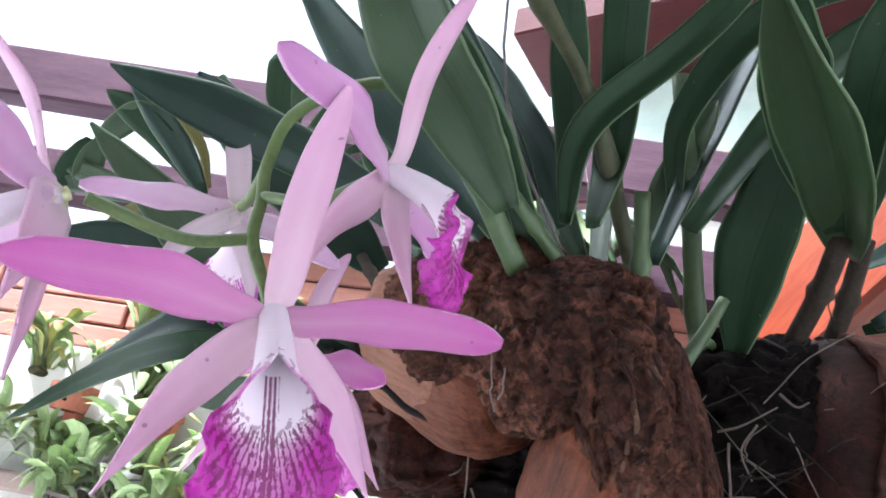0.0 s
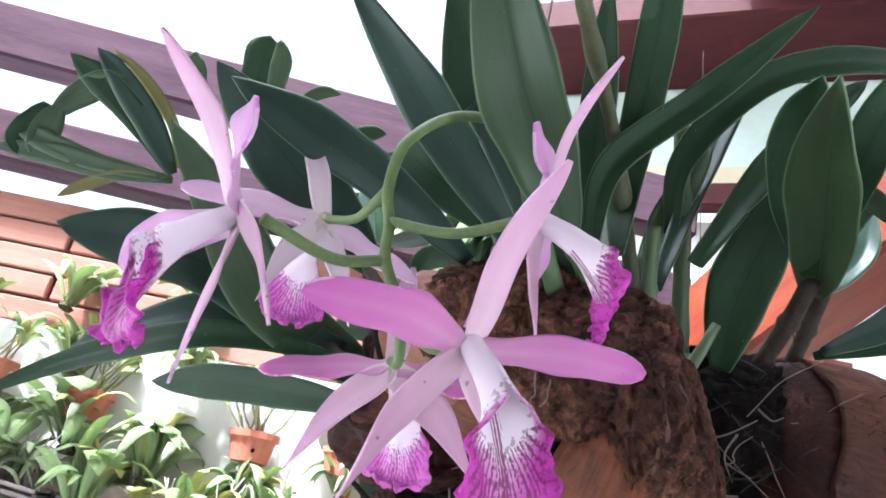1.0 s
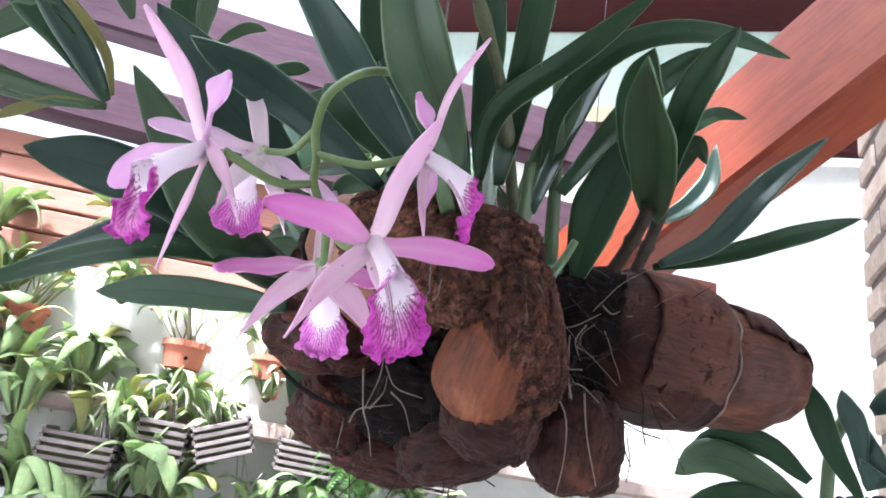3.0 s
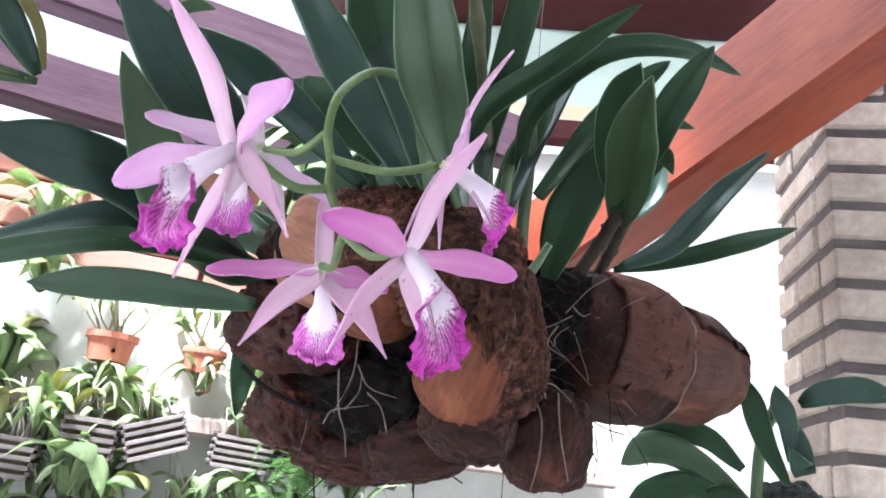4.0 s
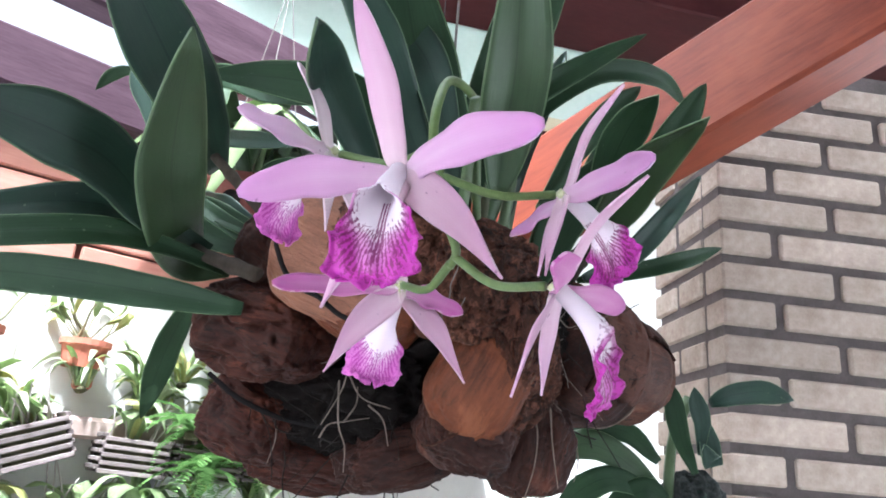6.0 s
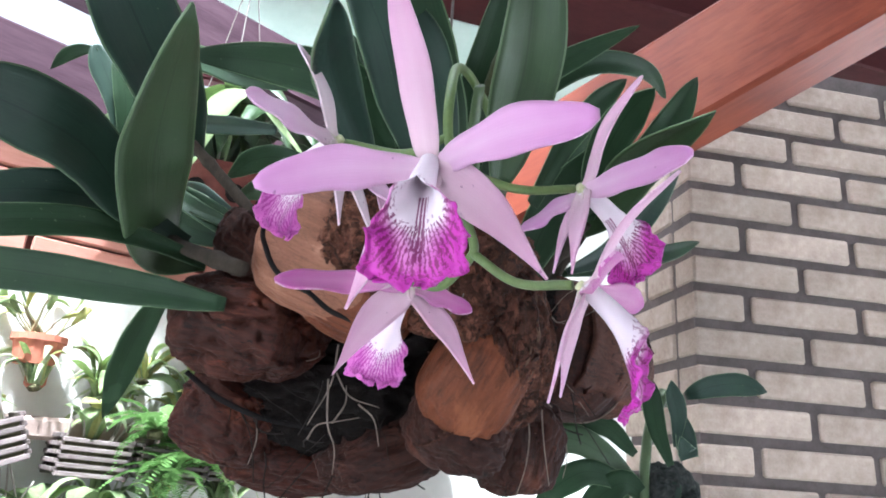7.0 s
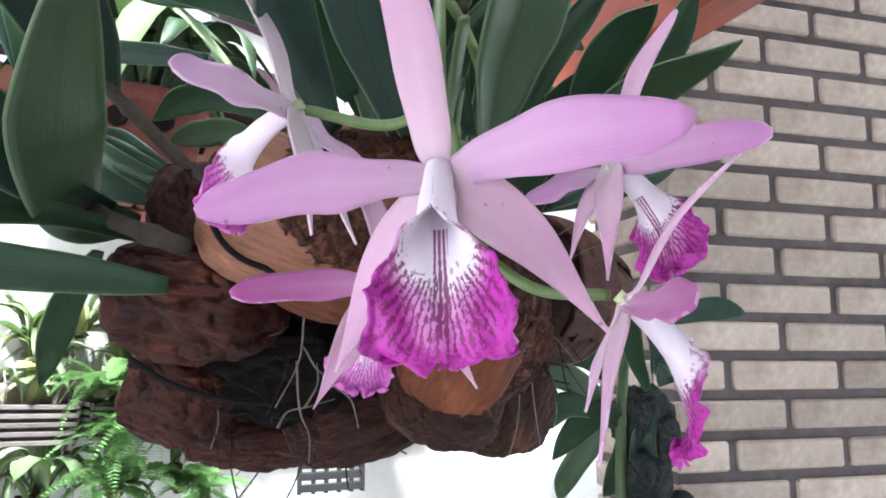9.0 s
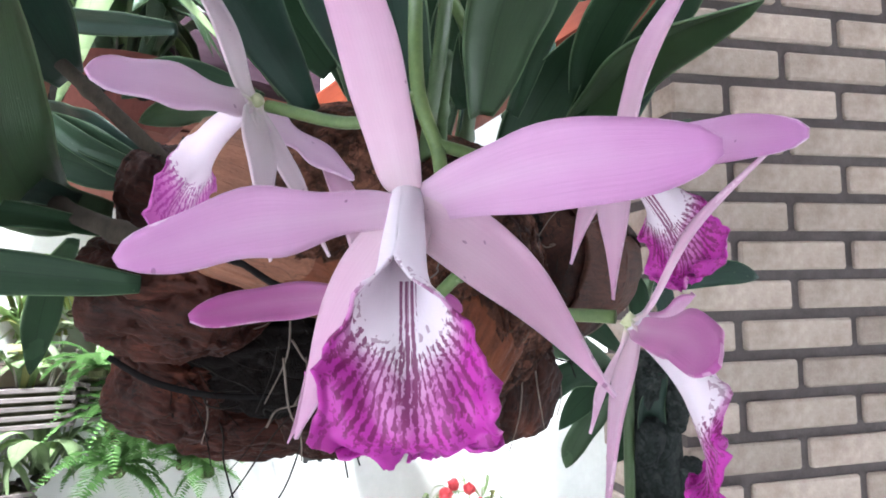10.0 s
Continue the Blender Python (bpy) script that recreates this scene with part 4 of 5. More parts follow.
leaf([(-0.047, 0.715, 1.849), (-0.073, 0.682, 1.908), (-0.112, 0.660, 1.985), (-0.159, 0.630, 2.075)], 0.017, leaf_shape, LEAF_B, 0.3)
leaf([(-0.022, 0.724, 1.825), (-0.045, 0.709, 1.894), (-0.086, 0.701, 1.962), (-0.129, 0.691, 2.041)], 0.020, leaf_shape, LEAF_B, 0.2)

rng = random.Random(11)
for i in range(0, 12, 2):
    base = Vector((-0.06 + 0.016 * i + rng.uniform(-0.01, 0.01), 0.70 + rng.uniform(-0.03, 0.05), 1.73 + 0.006 * i))
    lean = -0.10 + 0.024 * i + rng.uniform(-0.03, 0.03)
    up = rng.uniform(0.16, 0.30)
    back = rng.uniform(0.0, 0.09)
    tip = base + Vector((lean, back, up))
    ribbon("leaf", [base, base.lerp(tip, 0.35) + Vector((0, 0.01, 0.02)), base.lerp(tip, 0.7) + Vector((0, 0.005, 0.015)), tip], rng.uniform(0.008, 0.016), strap_shape, rng.choice((LEAF, LEAF_B, LEAF_O)), orchid, face=CAM, fold=0.35, thick=0.002, n=16, m=6, seed=200 + i)

# flower stem and blooms
tube("flower_stem", [(0.004, 0.552, 1.762), (-0.004, 0.548, 1.800), (-0.031, 0.525, 1.822), (-0.059, 0.480, 1.803), (-0.074, 0.444, 1.760), (-0.076, 0.436, 1.723), (-0.069, 0.433, 1.698), (-0.066, 0.432, 1.676), (-0.054, 0.437, 1.652), (-0.055, 0.447, 1.643)], 0.0039, STEM, orchid, "arching green flower stem", 10, 48, 1.0, 0.75)
EDGE = (0.084, 0.131, 1.543)   # some petals turn their edges to this side
A, B, C, D, E = (-0.105, 0.362, 1.666), (-0.139, 0.480, 1.727), (-0.078, 0.495, 1.639), (-0.003, 0.395, 1.624), (0.011, 0.423, 1.698)
tube("pedicel", [(-0.068, 0.432, 1.676), (-0.084, 0.408, 1.666), (-0.100, 0.368, 1.667)], 0.0031, STEM, orchid, "", 8, 16)
tube("pedicel", [(-0.076, 0.436, 1.722), (-0.100, 0.452, 1.712), (-0.135, 0.478, 1.724)], 0.0029, STEM, orchid, "", 8, 16)
tube("pedicel", [(-0.055, 0.445, 1.645), (-0.064, 0.470, 1.632), (-0.078, 0.492, 1.638)], 0.0030, STEM, orchid, "", 8, 16)
tube("pedicel", [(-0.054, 0.440, 1.648), (-0.030, 0.425, 1.629), (-0.006, 0.399, 1.625)], 0.0029, STEM, orchid, "", 8, 16)
tube("pedicel", [(-0.069, 0.433, 1.700), (-0.030, 0.430, 1.692), (0.008, 0.424, 1.697)], 0.0029, STEM, orchid, "", 8, 16)
flower(A, orchid, (-0.144, 0.315, 1.736), [(-0.189, 0.384, 1.647), (-0.053, 0.286, 1.668)], [(-0.137, 0.385, 1.591), (-0.055, 0.330, 1.605)], (-0.1170, 0.334, 1.5920), (PETAL_A, SEPAL, LIP), 1, "large lilac bloom with magenta lip", 1.05, (), 0.0260, 1.1, {3: EDGE, 4: EDGE, 5: EDGE}, (0.0036, -0.0014, 0))
flower(B, orchid, (-0.175, 0.487, 1.796), [(-0.201, 0.416, 1.713), (-0.085, 0.520, 1.700)], [(-0.139, 0.433, 1.650), (-0.106, 0.483, 1.655)], (-0.166, 0.515, 1.661), (PETAL_P, SEPAL_P, LIP_P), 2, "pale pink bloom turned away", 1.05, (), 0.024, 0.7)
flower(C, orchid, (-0.098, 0.543, 1.720), [(-0.168, 0.496, 1.628), (-0.028, 0.510, 1.628)], [(-0.126, 0.484, 1.570), (-0.022, 0.514, 1.577)], (-0.087, 0.546, 1.572), (PETAL_D, SEPAL, LIP_P), 3, "pink bloom seen from behind")
flower(D, orchid, (0.040, 0.358, 1.689), [(-0.034, 0.313, 1.613), (0.067, 0.442, 1.629)], [(-0.034, 0.370, 1.554), (0.015, 0.454, 1.567)], (0.019, 0.391, 1.550), (PETAL_D, SEPAL, LIP), 4, "deep rose bloom with magenta lip", 0.92, (), 0.023, 0.85)
flower(E, orchid, (0.051, 0.410, 1.783), [(0.030, 0.334, 1.688), (0.001, 0.494, 1.690)], [(-0.006, 0.400, 1.632), (0.012, 0.461, 1.650)], (0.047, 0.418, 1.636), (PETAL_A, SEPAL, LIP), 5, "pink bloom with white and magenta lip", 0.95, (), 0.024, 0.85, {2: EDGE})
adopt()

# ---------- the surroundings ----------
BRICK = plain_material("whitewashed_brick", (0.245, 0.187, 0.152), (0.460, 0.382, 0.328), 11, 0.95, 0.2, 0.9, 0.005, vary=0.4)
MORTAR = plain_material("grey_mortar", (0.075, 0.062, 0.060), (0.135, 0.115, 0.112), 25, 0.95, 0.2, 0.6, 0.003)
RED_WOOD = stained_material("orange_stained_wood", (0.100, 0.0140, 0.0050), (0.190, 0.0350, 0.0118), (0.215, 0.052, 0.022), (0.25, 2, 2))
MAROON = plain_material("maroon_wood", (0.02475, 0.00504, 0.00585), (0.0495, 0.01092, 0.01125), 6, 0.7, 0.12, 0.2, 0.002, (0.55, 1.68, 1.8))
GREY_WOOD = plain_material("weathered_beam", (0.0297, 0.0162, 0.0234), (0.07425, 0.04455, 0.0572), 6, 0.9, 0.05, 0.3, 0.002, (0.54, 5.4, 5.2), vary=0.2)
CLADDING = plain_material("salmon_board", (0.272, 0.1064, 0.076), (0.416, 0.1976, 0.152), 5, 0.8, 0.3, 0.3, 0.002, (0.4, 3.04, 3.04), vary=0.25)
PLASTER = plain_material("white_plaster", (0.54, 0.53, 0.49), (0.70, 0.69, 0.64), 3, 0.9, 0.3, 0.2, 0.003)
GREEN_WALL = plain_material("pale_green_plaster", (0.46, 0.58, 0.50), (0.60, 0.70, 0.62), 3, 0.9, 0.3, 0.2, 0.002)
CREAM = plain_material("cream_plaster", (0.52, 0.47, 0.30), (0.62, 0.56, 0.38), 4, 0.9, 0.3, 0.2, 0.002)
# dark red clay, darkened further to hold the hanging pot's shade
RED_CLAY = plain_material("shaded_red_clay", (0.078, 0.01925, 0.015), (0.144, 0.0385, 0.027), 14, 0.7, 0.3, 0.2, 0.001)
TERRACOTTA = plain_material("terracotta", (0.35, 0.105, 0.066), (0.48, 0.175, 0.115), 14, 0.8, 0.3, 0.2, 0.001)
CRATE_WOOD = plain_material("grey_slat", (0.085, 0.066, 0.062), (0.215, 0.180, 0.172), 14, 0.9, 0.2, 0.3, 0.001, (0.5, 5, 5), vary=0.5)
CANE_GREEN = plain_material("green_cane", (0.13, 0.11, 0.08), (0.26, 0.27, 0.14), 30, 0.7, 0.3, 0.2, 0.001)
DRY_CANE = plain_material("dry_cane", (0.26, 0.22, 0.20), (0.46, 0.42, 0.38), 40, 0.9, 0.2, 0.3, 0.001)
SOIL = plain_material("moss_and_soil", (0.035, 0.035, 0.018), (0.12, 0.11, 0.06), 40, 1.0, 0.1, 0.8, 0.005)
LEDGE = plain_material("ledge_stone", (0.26, 0.19, 0.165), (0.42, 0.33, 0.29), 9, 0.95, 0.2, 0.6, 0.003)
FLOOR = plain_material("pale_concrete", (0.46, 0.46, 0.46), (0.60, 0.60, 0.60), 3, 0.9, 0.3, 0.2, 0.002)
# far greens paled: haze and overexposed sunlight are mixed into the leaf colours
HAZED_GREENS = [leaf_material("far_leaf", (0.331, 0.435, 0.214), (0.478, 0.575, 0.302), 0.62, 0.5, 0.1), leaf_material("far_leaf_dark", (0.239, 0.313, 0.159), (0.331, 0.418, 0.214), 0.62, 0.5, 0.1), leaf_material("far_leaf_hazed", (0.405, 0.462, 0.302), (0.551, 0.593, 0.413), 0.62, 0.5, 0.1), leaf_material("far_leaf_yellow", (0.349, 0.366, 0.135), (0.478, 0.470, 0.183), 0.62, 0.4, 0.1)]
TRUNK = bark_material("trunk_bark", (0.008, 0.010, 0.010), (0.026, 0.030, 0.028), (0.06, 0.062, 0.056))
PLASTIC = plain_material("black_plastic", (0.012, 0.011, 0.011), (0.03, 0.027, 0.026), 20, 0.5, 0.5, 0.1, 0.001)
BLOSSOM = plain_material("red_blossom", (0.5, 0.03, 0.05), (0.75, 0.10, 0.10), 60, 0.6, 0.3, 0.2, 0.001)


def box_bm(lx, ly, lz, bevel=0.0):
    bm = bmesh.new()
    bmesh.ops.create_cube(bm, size=1)
    bmesh.ops.scale(bm, vec=(lx, ly, lz), verts=bm.verts)
    if bevel:
        bmesh.ops.bevel(bm, geom=bm.edges[:], offset=bevel, segments=1, affect="EDGES")
    return bm


def beam(name, a, b, wide, high, mat, label, category, kind="structure", bevel=0.006):
    """A squared timber from a to b."""
    a, b = Vector(a), Vector(b)
    ob = part(name, box_bm((b - a).length, wide, high, bevel), mat, None)
    ob.matrix_world = Matrix.Translation((a + b) / 2) @ (b - a).to_track_quat("X", "Z").to_matrix().to_4x4()
    return tagged(ob, label, category, "", kind)


ground = part("ground", box_bm(160, 160, 0.2), FLOOR, None)
ground.location = (0, 60, -0.1)
tagged(ground, "pale concrete yard", "ground", "", "structure")
# unseen slab, added to keep sun off the orchid but on the wall
roof = part("roof", box_bm(6.0, 2.6, 0.05), MAROON, None)
roof.location = (0.4, -1.00, 3.05)
tagged(roof, "unseen maroon slab added over the yard to shade the orchid", "roof", "", "structure")
# unseen slabs added to shade pillar and rafter; their gap lets sun onto the back wall
for y0, y1 in ((0.305, 0.80), (1.12, 1.985)):
    side = part("roof_side", box_bm(2.9, y1 - y0, 0.05), MAROON, None)
    side.location = (1.65, (y0 + y1) / 2, 3.05)
    tagged(side, "unseen maroon slab added to shade the pillar and rafter", "roof", "", "structure")
# unseen wall behind the camera, added to dim the light on the orchid
back_wall = part("wall_behind", box_bm(6.0, 0.10, 3.0), PLASTER, None)
back_wall.location = (0.4, -2.62, 1.5)
tagged(back_wall, "unseen plain plastered wall added behind the camera to cut light", "wall", "", "structure")

# the white garden wall with its cladding and beams
WALL_AT = Vector((-0.20, 1.47, 0.0))
WALL_DIR = Vector((-0.912, -0.41, 0.0)).normalized()
WALL_OUT = Vector((0.41, -0.912, 0.0)).normalized()
WALL_TURN = math.degrees(math.atan2(-WALL_DIR.y, -WALL_DIR.x))


def on_wall(s, out, z):
    p = WALL_AT + WALL_DIR * s + WALL_OUT * out
    return Vector((p.x, p.y, z))


garden_wall = part("wall_garden", box_bm(3.6, 0.08, 1.80), PLASTER, None)
garden_wall.matrix_world = Matrix.Translation(on_wall(1.1, -0.04, 0.90)) @ pose(0, 0, 0, 0, 0, WALL_TURN)
tagged(garden_wall, "white plastered garden wall", "wall", "", "structure")
cladding = part("wall_cladding", box_bm(3.6, 0.04, 0.26), RED_CLAY, None)
cladding.matrix_world = Matrix.Translation(on_wall(1.1, -0.035, 1.93)) @ pose(0, 0, 0, 0, 0, WALL_TURN)
tagged(cladding, "salmon boards along the top of the wall", "cladding", "", "structure")
board_mesh = None
for r in range(5):
    for k in range(4):
        if board_mesh is None:
            b = part("board", box_bm(0.88, 0.016, 0.046, 0.003), CLADDING, cladding)
            board_mesh = b.data
        else:
            b = new("board", board_mesh)
            b.parent = cladding
        b.location = (-1.5 + 0.89 * k + 0.3 * (r % 2), -0.027, -0.105 + 0.0515 * r)
beam("beam_upper", on_wall(-0.30, 0.05, 2.30), on_wall(2.2, 0.05, 2.44), 0.07, 0.13, GREY_WOOD, "weathered purple-brown roof beam", "beam")
beam("beam_lower", on_wall(-0.30, 0.02, 2.10), on_wall(2.2, 0.02, 2.20), 0.07, 0.11, GREY_WOOD, "weathered lower roof beam", "beam")
beam("ledge", on_wall(-0.6, 0.035, 1.535), on_wall(2.2, 0.035, 1.535), 0.07, 0.035, LEDGE, "pale pinkish ledge on the garden wall", "ledge")

# the house behind: pale green wall, cream band and red board
house = part("wall_house", box_bm(3.0, 0.08, 0.36), GREEN_WALL, None)
house.location = (0.95, 1.90, 2.80)
tagged(house, "pale green house wall under the eaves", "wall", "", "structure")
band = part("wall_band", box_bm(3.0, 0.09, 0.09), CREAM, None)
band.location = (0.95, 1.90, 2.573)
tagged(band, "cream band below the green wall", "trim", "", "structure")
low_wall = part("wall_back", box_bm(3.4, 0.08, 2.46), PLASTER, None)
low_wall.location = (1.55, 1.92, 1.23)
tagged(low_wall, "sunlit white back wall", "wall", "", "structure")
beam("beam_red", (-0.55, 1.82, 2.50), (2.4, 1.82, 2.50), 0.05, 0.07, MAROON, "dark red board along the house wall", "beam")
beam("beam_eaves", (-0.55, 1.70, 2.93), (2.6, 1.70, 2.93), 0.30, 0.10, MAROON, "dark maroon eaves board", "beam")
beam("beam_rafter", (0.100, 1.361, 1.915), (0.960, 0.437, 2.475), 0.11, 0.18, RED_WOOD, "orange stained timber rafter above the pillar", "beam", bevel=0.008)
beam("beam_fascia", (0.74, 1.25, 2.42), (2.6, 1.48, 2.42), 0.06, 0.13, MAROON, "maroon board resting on the pillar", "beam")

# brick pillar
pillar = part("pillar", box_bm(0.556, 0.265, 2.36), MORTAR, None)
PILLAR_TURN = -7.0
pm = pose(0.59, 1.07, 0.0, 0, 0, PILLAR_TURN)
pillar.matrix_world = pm @ pose(0.281, 0.14, 1.18)
tagged(pillar, "whitewashed brick pillar with grey mortar joints", "pillar", "", "structure")
brick_full = box_bm(0.214, 0.070, 0.049, 0.004)
brick_half = box_bm(0.098, 0.070, 0.049, 0.004)
COURSE = 0.067
meshes = {}
for row in range(13, 35):
    z = row * COURSE + 0.02
    for face_i, length in ((0, 0.57), (1, 0.28)):
        x = 0.0
        first = (row + face_i) % 2
        while x < length - 0.02:
            full = not (first and x == 0.0)
            lx = 0.214 if full else 0.098
            if x + lx > length:
                lx, full = 0.098, False
                if x + lx > length + 0.02:
                    break
            key = full
            if key not in meshes:
                meshes[key] = part("brick", brick_full.copy() if full else brick_half.copy(), BRICK, pillar).data
                o = bpy.data.objects[[q.name for q in pillar.children][-1]]
            else:
                o = new("brick", meshes[key])
                o.parent = pillar
            o.matrix_parent_inverse = Matrix.Identity(4)
            jit = random.uniform(-0.002, 0.002)
            if face_i == 0:
                o.location = (x + lx / 2 - 0.281, -0.14 + 0.035 - 0.003 + jit, z - 1.18)
            else:
                o.location = (-0.281 + 0.035 - 0.003 + jit, x + lx / 2 - 0.14 + 0.0745, z - 1.18)
                o.rotation_euler = (0, 0, radians(90))
            x += lx + 0.018
brick_full.free()
brick_half.free()


# plants on the garden wall
def blade_mesh(name, length, half, droop, mat, seed):
    ob = ribbon(name, [(0, 0, 0), (length * 0.35, 0, length * 0.5), (length * 0.75, 0, length * (0.75 - droop * 0.4)), (length, 0, length * (0.8 - droop))], half, leaf_shape, mat, None, side=(0, 1, 0), fold=0.25, thick=0.0012, n=8, m=2, seed=seed)
    me = ob.data
    bpy.data.objects.remove(ob)
    return me


BLADES = [blade_mesh("blade", 1.0, 0.075, d, HAZED_GREENS[k], i) for i, (d, k) in enumerate(((0.1, 0), (0.5, 2), (0.9, 2), (0.3, 3), (0.6, 0), (1.1, 1), (0.2, 2)))]
# dark blade for the hanging pot, whose shade is put into the leaf colour
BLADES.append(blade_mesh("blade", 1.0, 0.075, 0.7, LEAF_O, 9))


OVALS = [blade_mesh("blade", 1.0, w, d, HAZED_GREENS[k], 30 + i) for i, (w, d, k) in enumerate(((0.17, 0.2, 0), (0.20, 0.5, 1), (0.15, 0.8, 0), (0.18, 0.4, 3)))]
stem_ob = tube("stem", [(0, 0, 0), (0.03, 0, 0.4), (0, 0.02, 0.75), (0.02, 0, 1.0)], 0.035, CANE_GREEN, None, "", 6, 8, 1.0, 0.7, (0.35, 0.7))
STEM_MESH = stem_ob.data
bpy.data.objects.remove(stem_ob)


def cane_spray(parent, at, count, size, rng, wide=42):
    """Slender canes that fan out of a pot, each with one or two oval leaves at its tip."""
    for i in range(count):
        k = size * rng.uniform(0.55, 1.0)
        m = Matrix.Translation(Vector(at) + Vector((rng.uniform(-1, 1), rng.uniform(-0.6, 0.6), 0)) * size * 0.22) @ pose(0, 0, 0, rng.uniform(-0.5, 0.8) * wide, rng.uniform(-1, 1) * wide)
        o = new("cane", STEM_MESH)
        o.parent = parent
        o.matrix_basis = m @ Matrix.Diagonal((k * 0.9, k * 0.9, k, 1))
        for j in range(rng.choice((1, 1, 2))):
            o = new("leaf", rng.choice(OVALS))
            o.parent = parent
            q = size * rng.uniform(0.38, 0.62)
            o.matrix_basis = m @ Matrix.Translation((0, 0, k * 0.97)) @ pose(0, 0, 0, rng.uniform(-25, 25), rng.uniform(-40, 15), rng.uniform(0, 360)) @ Matrix.Diagonal((q, q, q, 1))


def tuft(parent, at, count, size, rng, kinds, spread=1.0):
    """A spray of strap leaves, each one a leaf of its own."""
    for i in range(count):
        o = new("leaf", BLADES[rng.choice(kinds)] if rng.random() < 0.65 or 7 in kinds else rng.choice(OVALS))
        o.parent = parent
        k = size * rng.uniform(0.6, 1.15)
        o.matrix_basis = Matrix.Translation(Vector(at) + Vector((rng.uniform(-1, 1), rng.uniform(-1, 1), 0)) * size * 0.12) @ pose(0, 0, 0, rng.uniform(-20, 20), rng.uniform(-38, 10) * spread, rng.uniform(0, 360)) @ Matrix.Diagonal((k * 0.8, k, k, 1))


def pot(s, out, z, width, rng, leaves):
    """A terracotta half pot with a rim, hung on the wall, and its plant."""
    root = tagged(new("flower_pot"), "terracotta pot with a small orchid hung on the white wall", "flower pot", "pots on the wall")
    root.matrix_world = Matrix.Translation(on_wall(s, out, z)) @ pose(0, 0, 0, 0, 0, WALL_TURN)
    r, h = width / 2, width * 0.56
    prof = [(0.74 * r, 0), (0.90 * r, 0.78 * h), (1.0 * r, 0.78 * h), (1.0 * r, h), (0.90 * r, h), (0.86 * r, 0.85 * h), (0.0, 0.85 * h)]
    n = 20
    verts = [(a * math.cos(2 * math.pi * j / n), a * math.sin(2 * math.pi * j / n), b) for a, b in prof for j in range(n)]
    faces = [(i * n + j, i * n + (j + 1) % n, (i + 1) * n + (j + 1) % n, (i + 1) * n + j) for i in range(len(prof) - 1) for j in range(n)]
    faces.append(tuple(range(n - 1, -1, -1)))
    mesh_object("pot", verts, faces, TERRACOTTA, root, "", None, False)
    bracket = part("bracket", box_bm(width * 0.34, 0.03, 0.034, 0.004), TERRACOTTA, root)
    bracket.location = (0.01, 0.01, -0.0165)
    hole = bmesh.new()
    bmesh.ops.create_cone(hole, cap_ends=True, segments=12, radius1=width * 0.04, radius2=width * 0.04, depth=0.006)
    hole_ob = part("drain_hole", hole, DARK, root, "dark round hole")
    hole_ob.matrix_basis = Matrix.Translation((0.2 * r, -0.80 * r, 0.35 * h)) @ pose(0, 0, 0, 90, 0, 14)
    cane_spray(root, (0, 0, 0.82 * h), leaves, width * 1.05, rng)
    return root


rng = random.Random(5)
for s, z, w in ((0.98, 1.67, 0.085), (0.80, 1.645, 0.088), (0.500, 1.625, 0.092), (0.335, 1.630, 0.082), (0.06, 1.58, 0.05), (-0.12, 1.60, 0.05)):
    pot(s, 0.05, z, w, rng, 12)


def crate(s, out, z, lx, ly, lz, tilt, rng, leaves):
    """A slatted wooden orchid basket with its plant."""
    root = tagged(new("orchid_basket"), "slatted grey wooden basket with trailing orchid leaves", "basket", "baskets on the wall")
    root.matrix_world = Matrix.Translation(on_wall(s, out, z)) @ pose(0, 0, 0, 0, tilt, WALL_TURN)
    rows = 5
    for r in range(rows):
        zz = lz * (r + 0.5) / rows - lz / 2
        for sy in (-1, 1):
            o = part("slat", box_bm(lx, 0.008, lz / rows * 0.55, 0.001), CRATE_WOOD, root)
            o.location = (0, sy * ly / 2, zz)
        for sx in (-1, 1):
            o = part("slat", box_bm(0.008, ly, lz / rows * 0.55, 0.001), CRATE_WOOD, root)
            o.location = (sx * lx / 2, 0, zz + lz / rows * 0.4)
    o = part("soil", box_bm(lx * 0.9, ly * 0.9, lz * 0.8), SOIL, root)
    tuft(root, (0, 0, lz * 0.4), leaves, lx * 0.75, rng, (0, 1, 2, 3, 4, 5, 6))
    for i in range(7):
        x, lean = rng.uniform(-0.4, 0.4) * lx, rng.uniform(-0.5, 0.5)
        up = lx * rng.uniform(0.45, 0.95)
        tube("dry_cane", [(x, 0, lz * 0.35), (x + lean * up * 0.4, -0.01, lz * 0.35 + up * 0.5), (x + lean * up, -0.012, lz * 0.35 + up)], 0.0022, DRY_CANE, root, "pale dry cane", 5, 6, 1.0, 0.6)
    return root


for s, out, z, lx, lz, tilt in ((0.385, 0.11, 1.505, 0.095, 0.068, -20), (0.49, 0.10, 1.49, 0.085, 0.075, 2), (0.235, 0.08, 1.495, 0.105, 0.062, 3), (0.115, 0.09, 1.49, 0.11, 0.055, 4), (0.0, 0.09, 1.49, 0.11, 0.05, 4), (0.62, 0.10, 1.45, 0.12, 0.07, 2), (0.55, 0.09, 1.36, 0.11, 0.06, 0), (0.86, 0.08, 1.50, 0.12, 0.06, 6), (0.78, 0.10, 1.40, 0.11, 0.06, -5), (0.30, 0.09, 1.36, 0.13, 0.06, 2)):
    crate(s, out, z, lx, 0.08, lz, tilt, rng, 14)


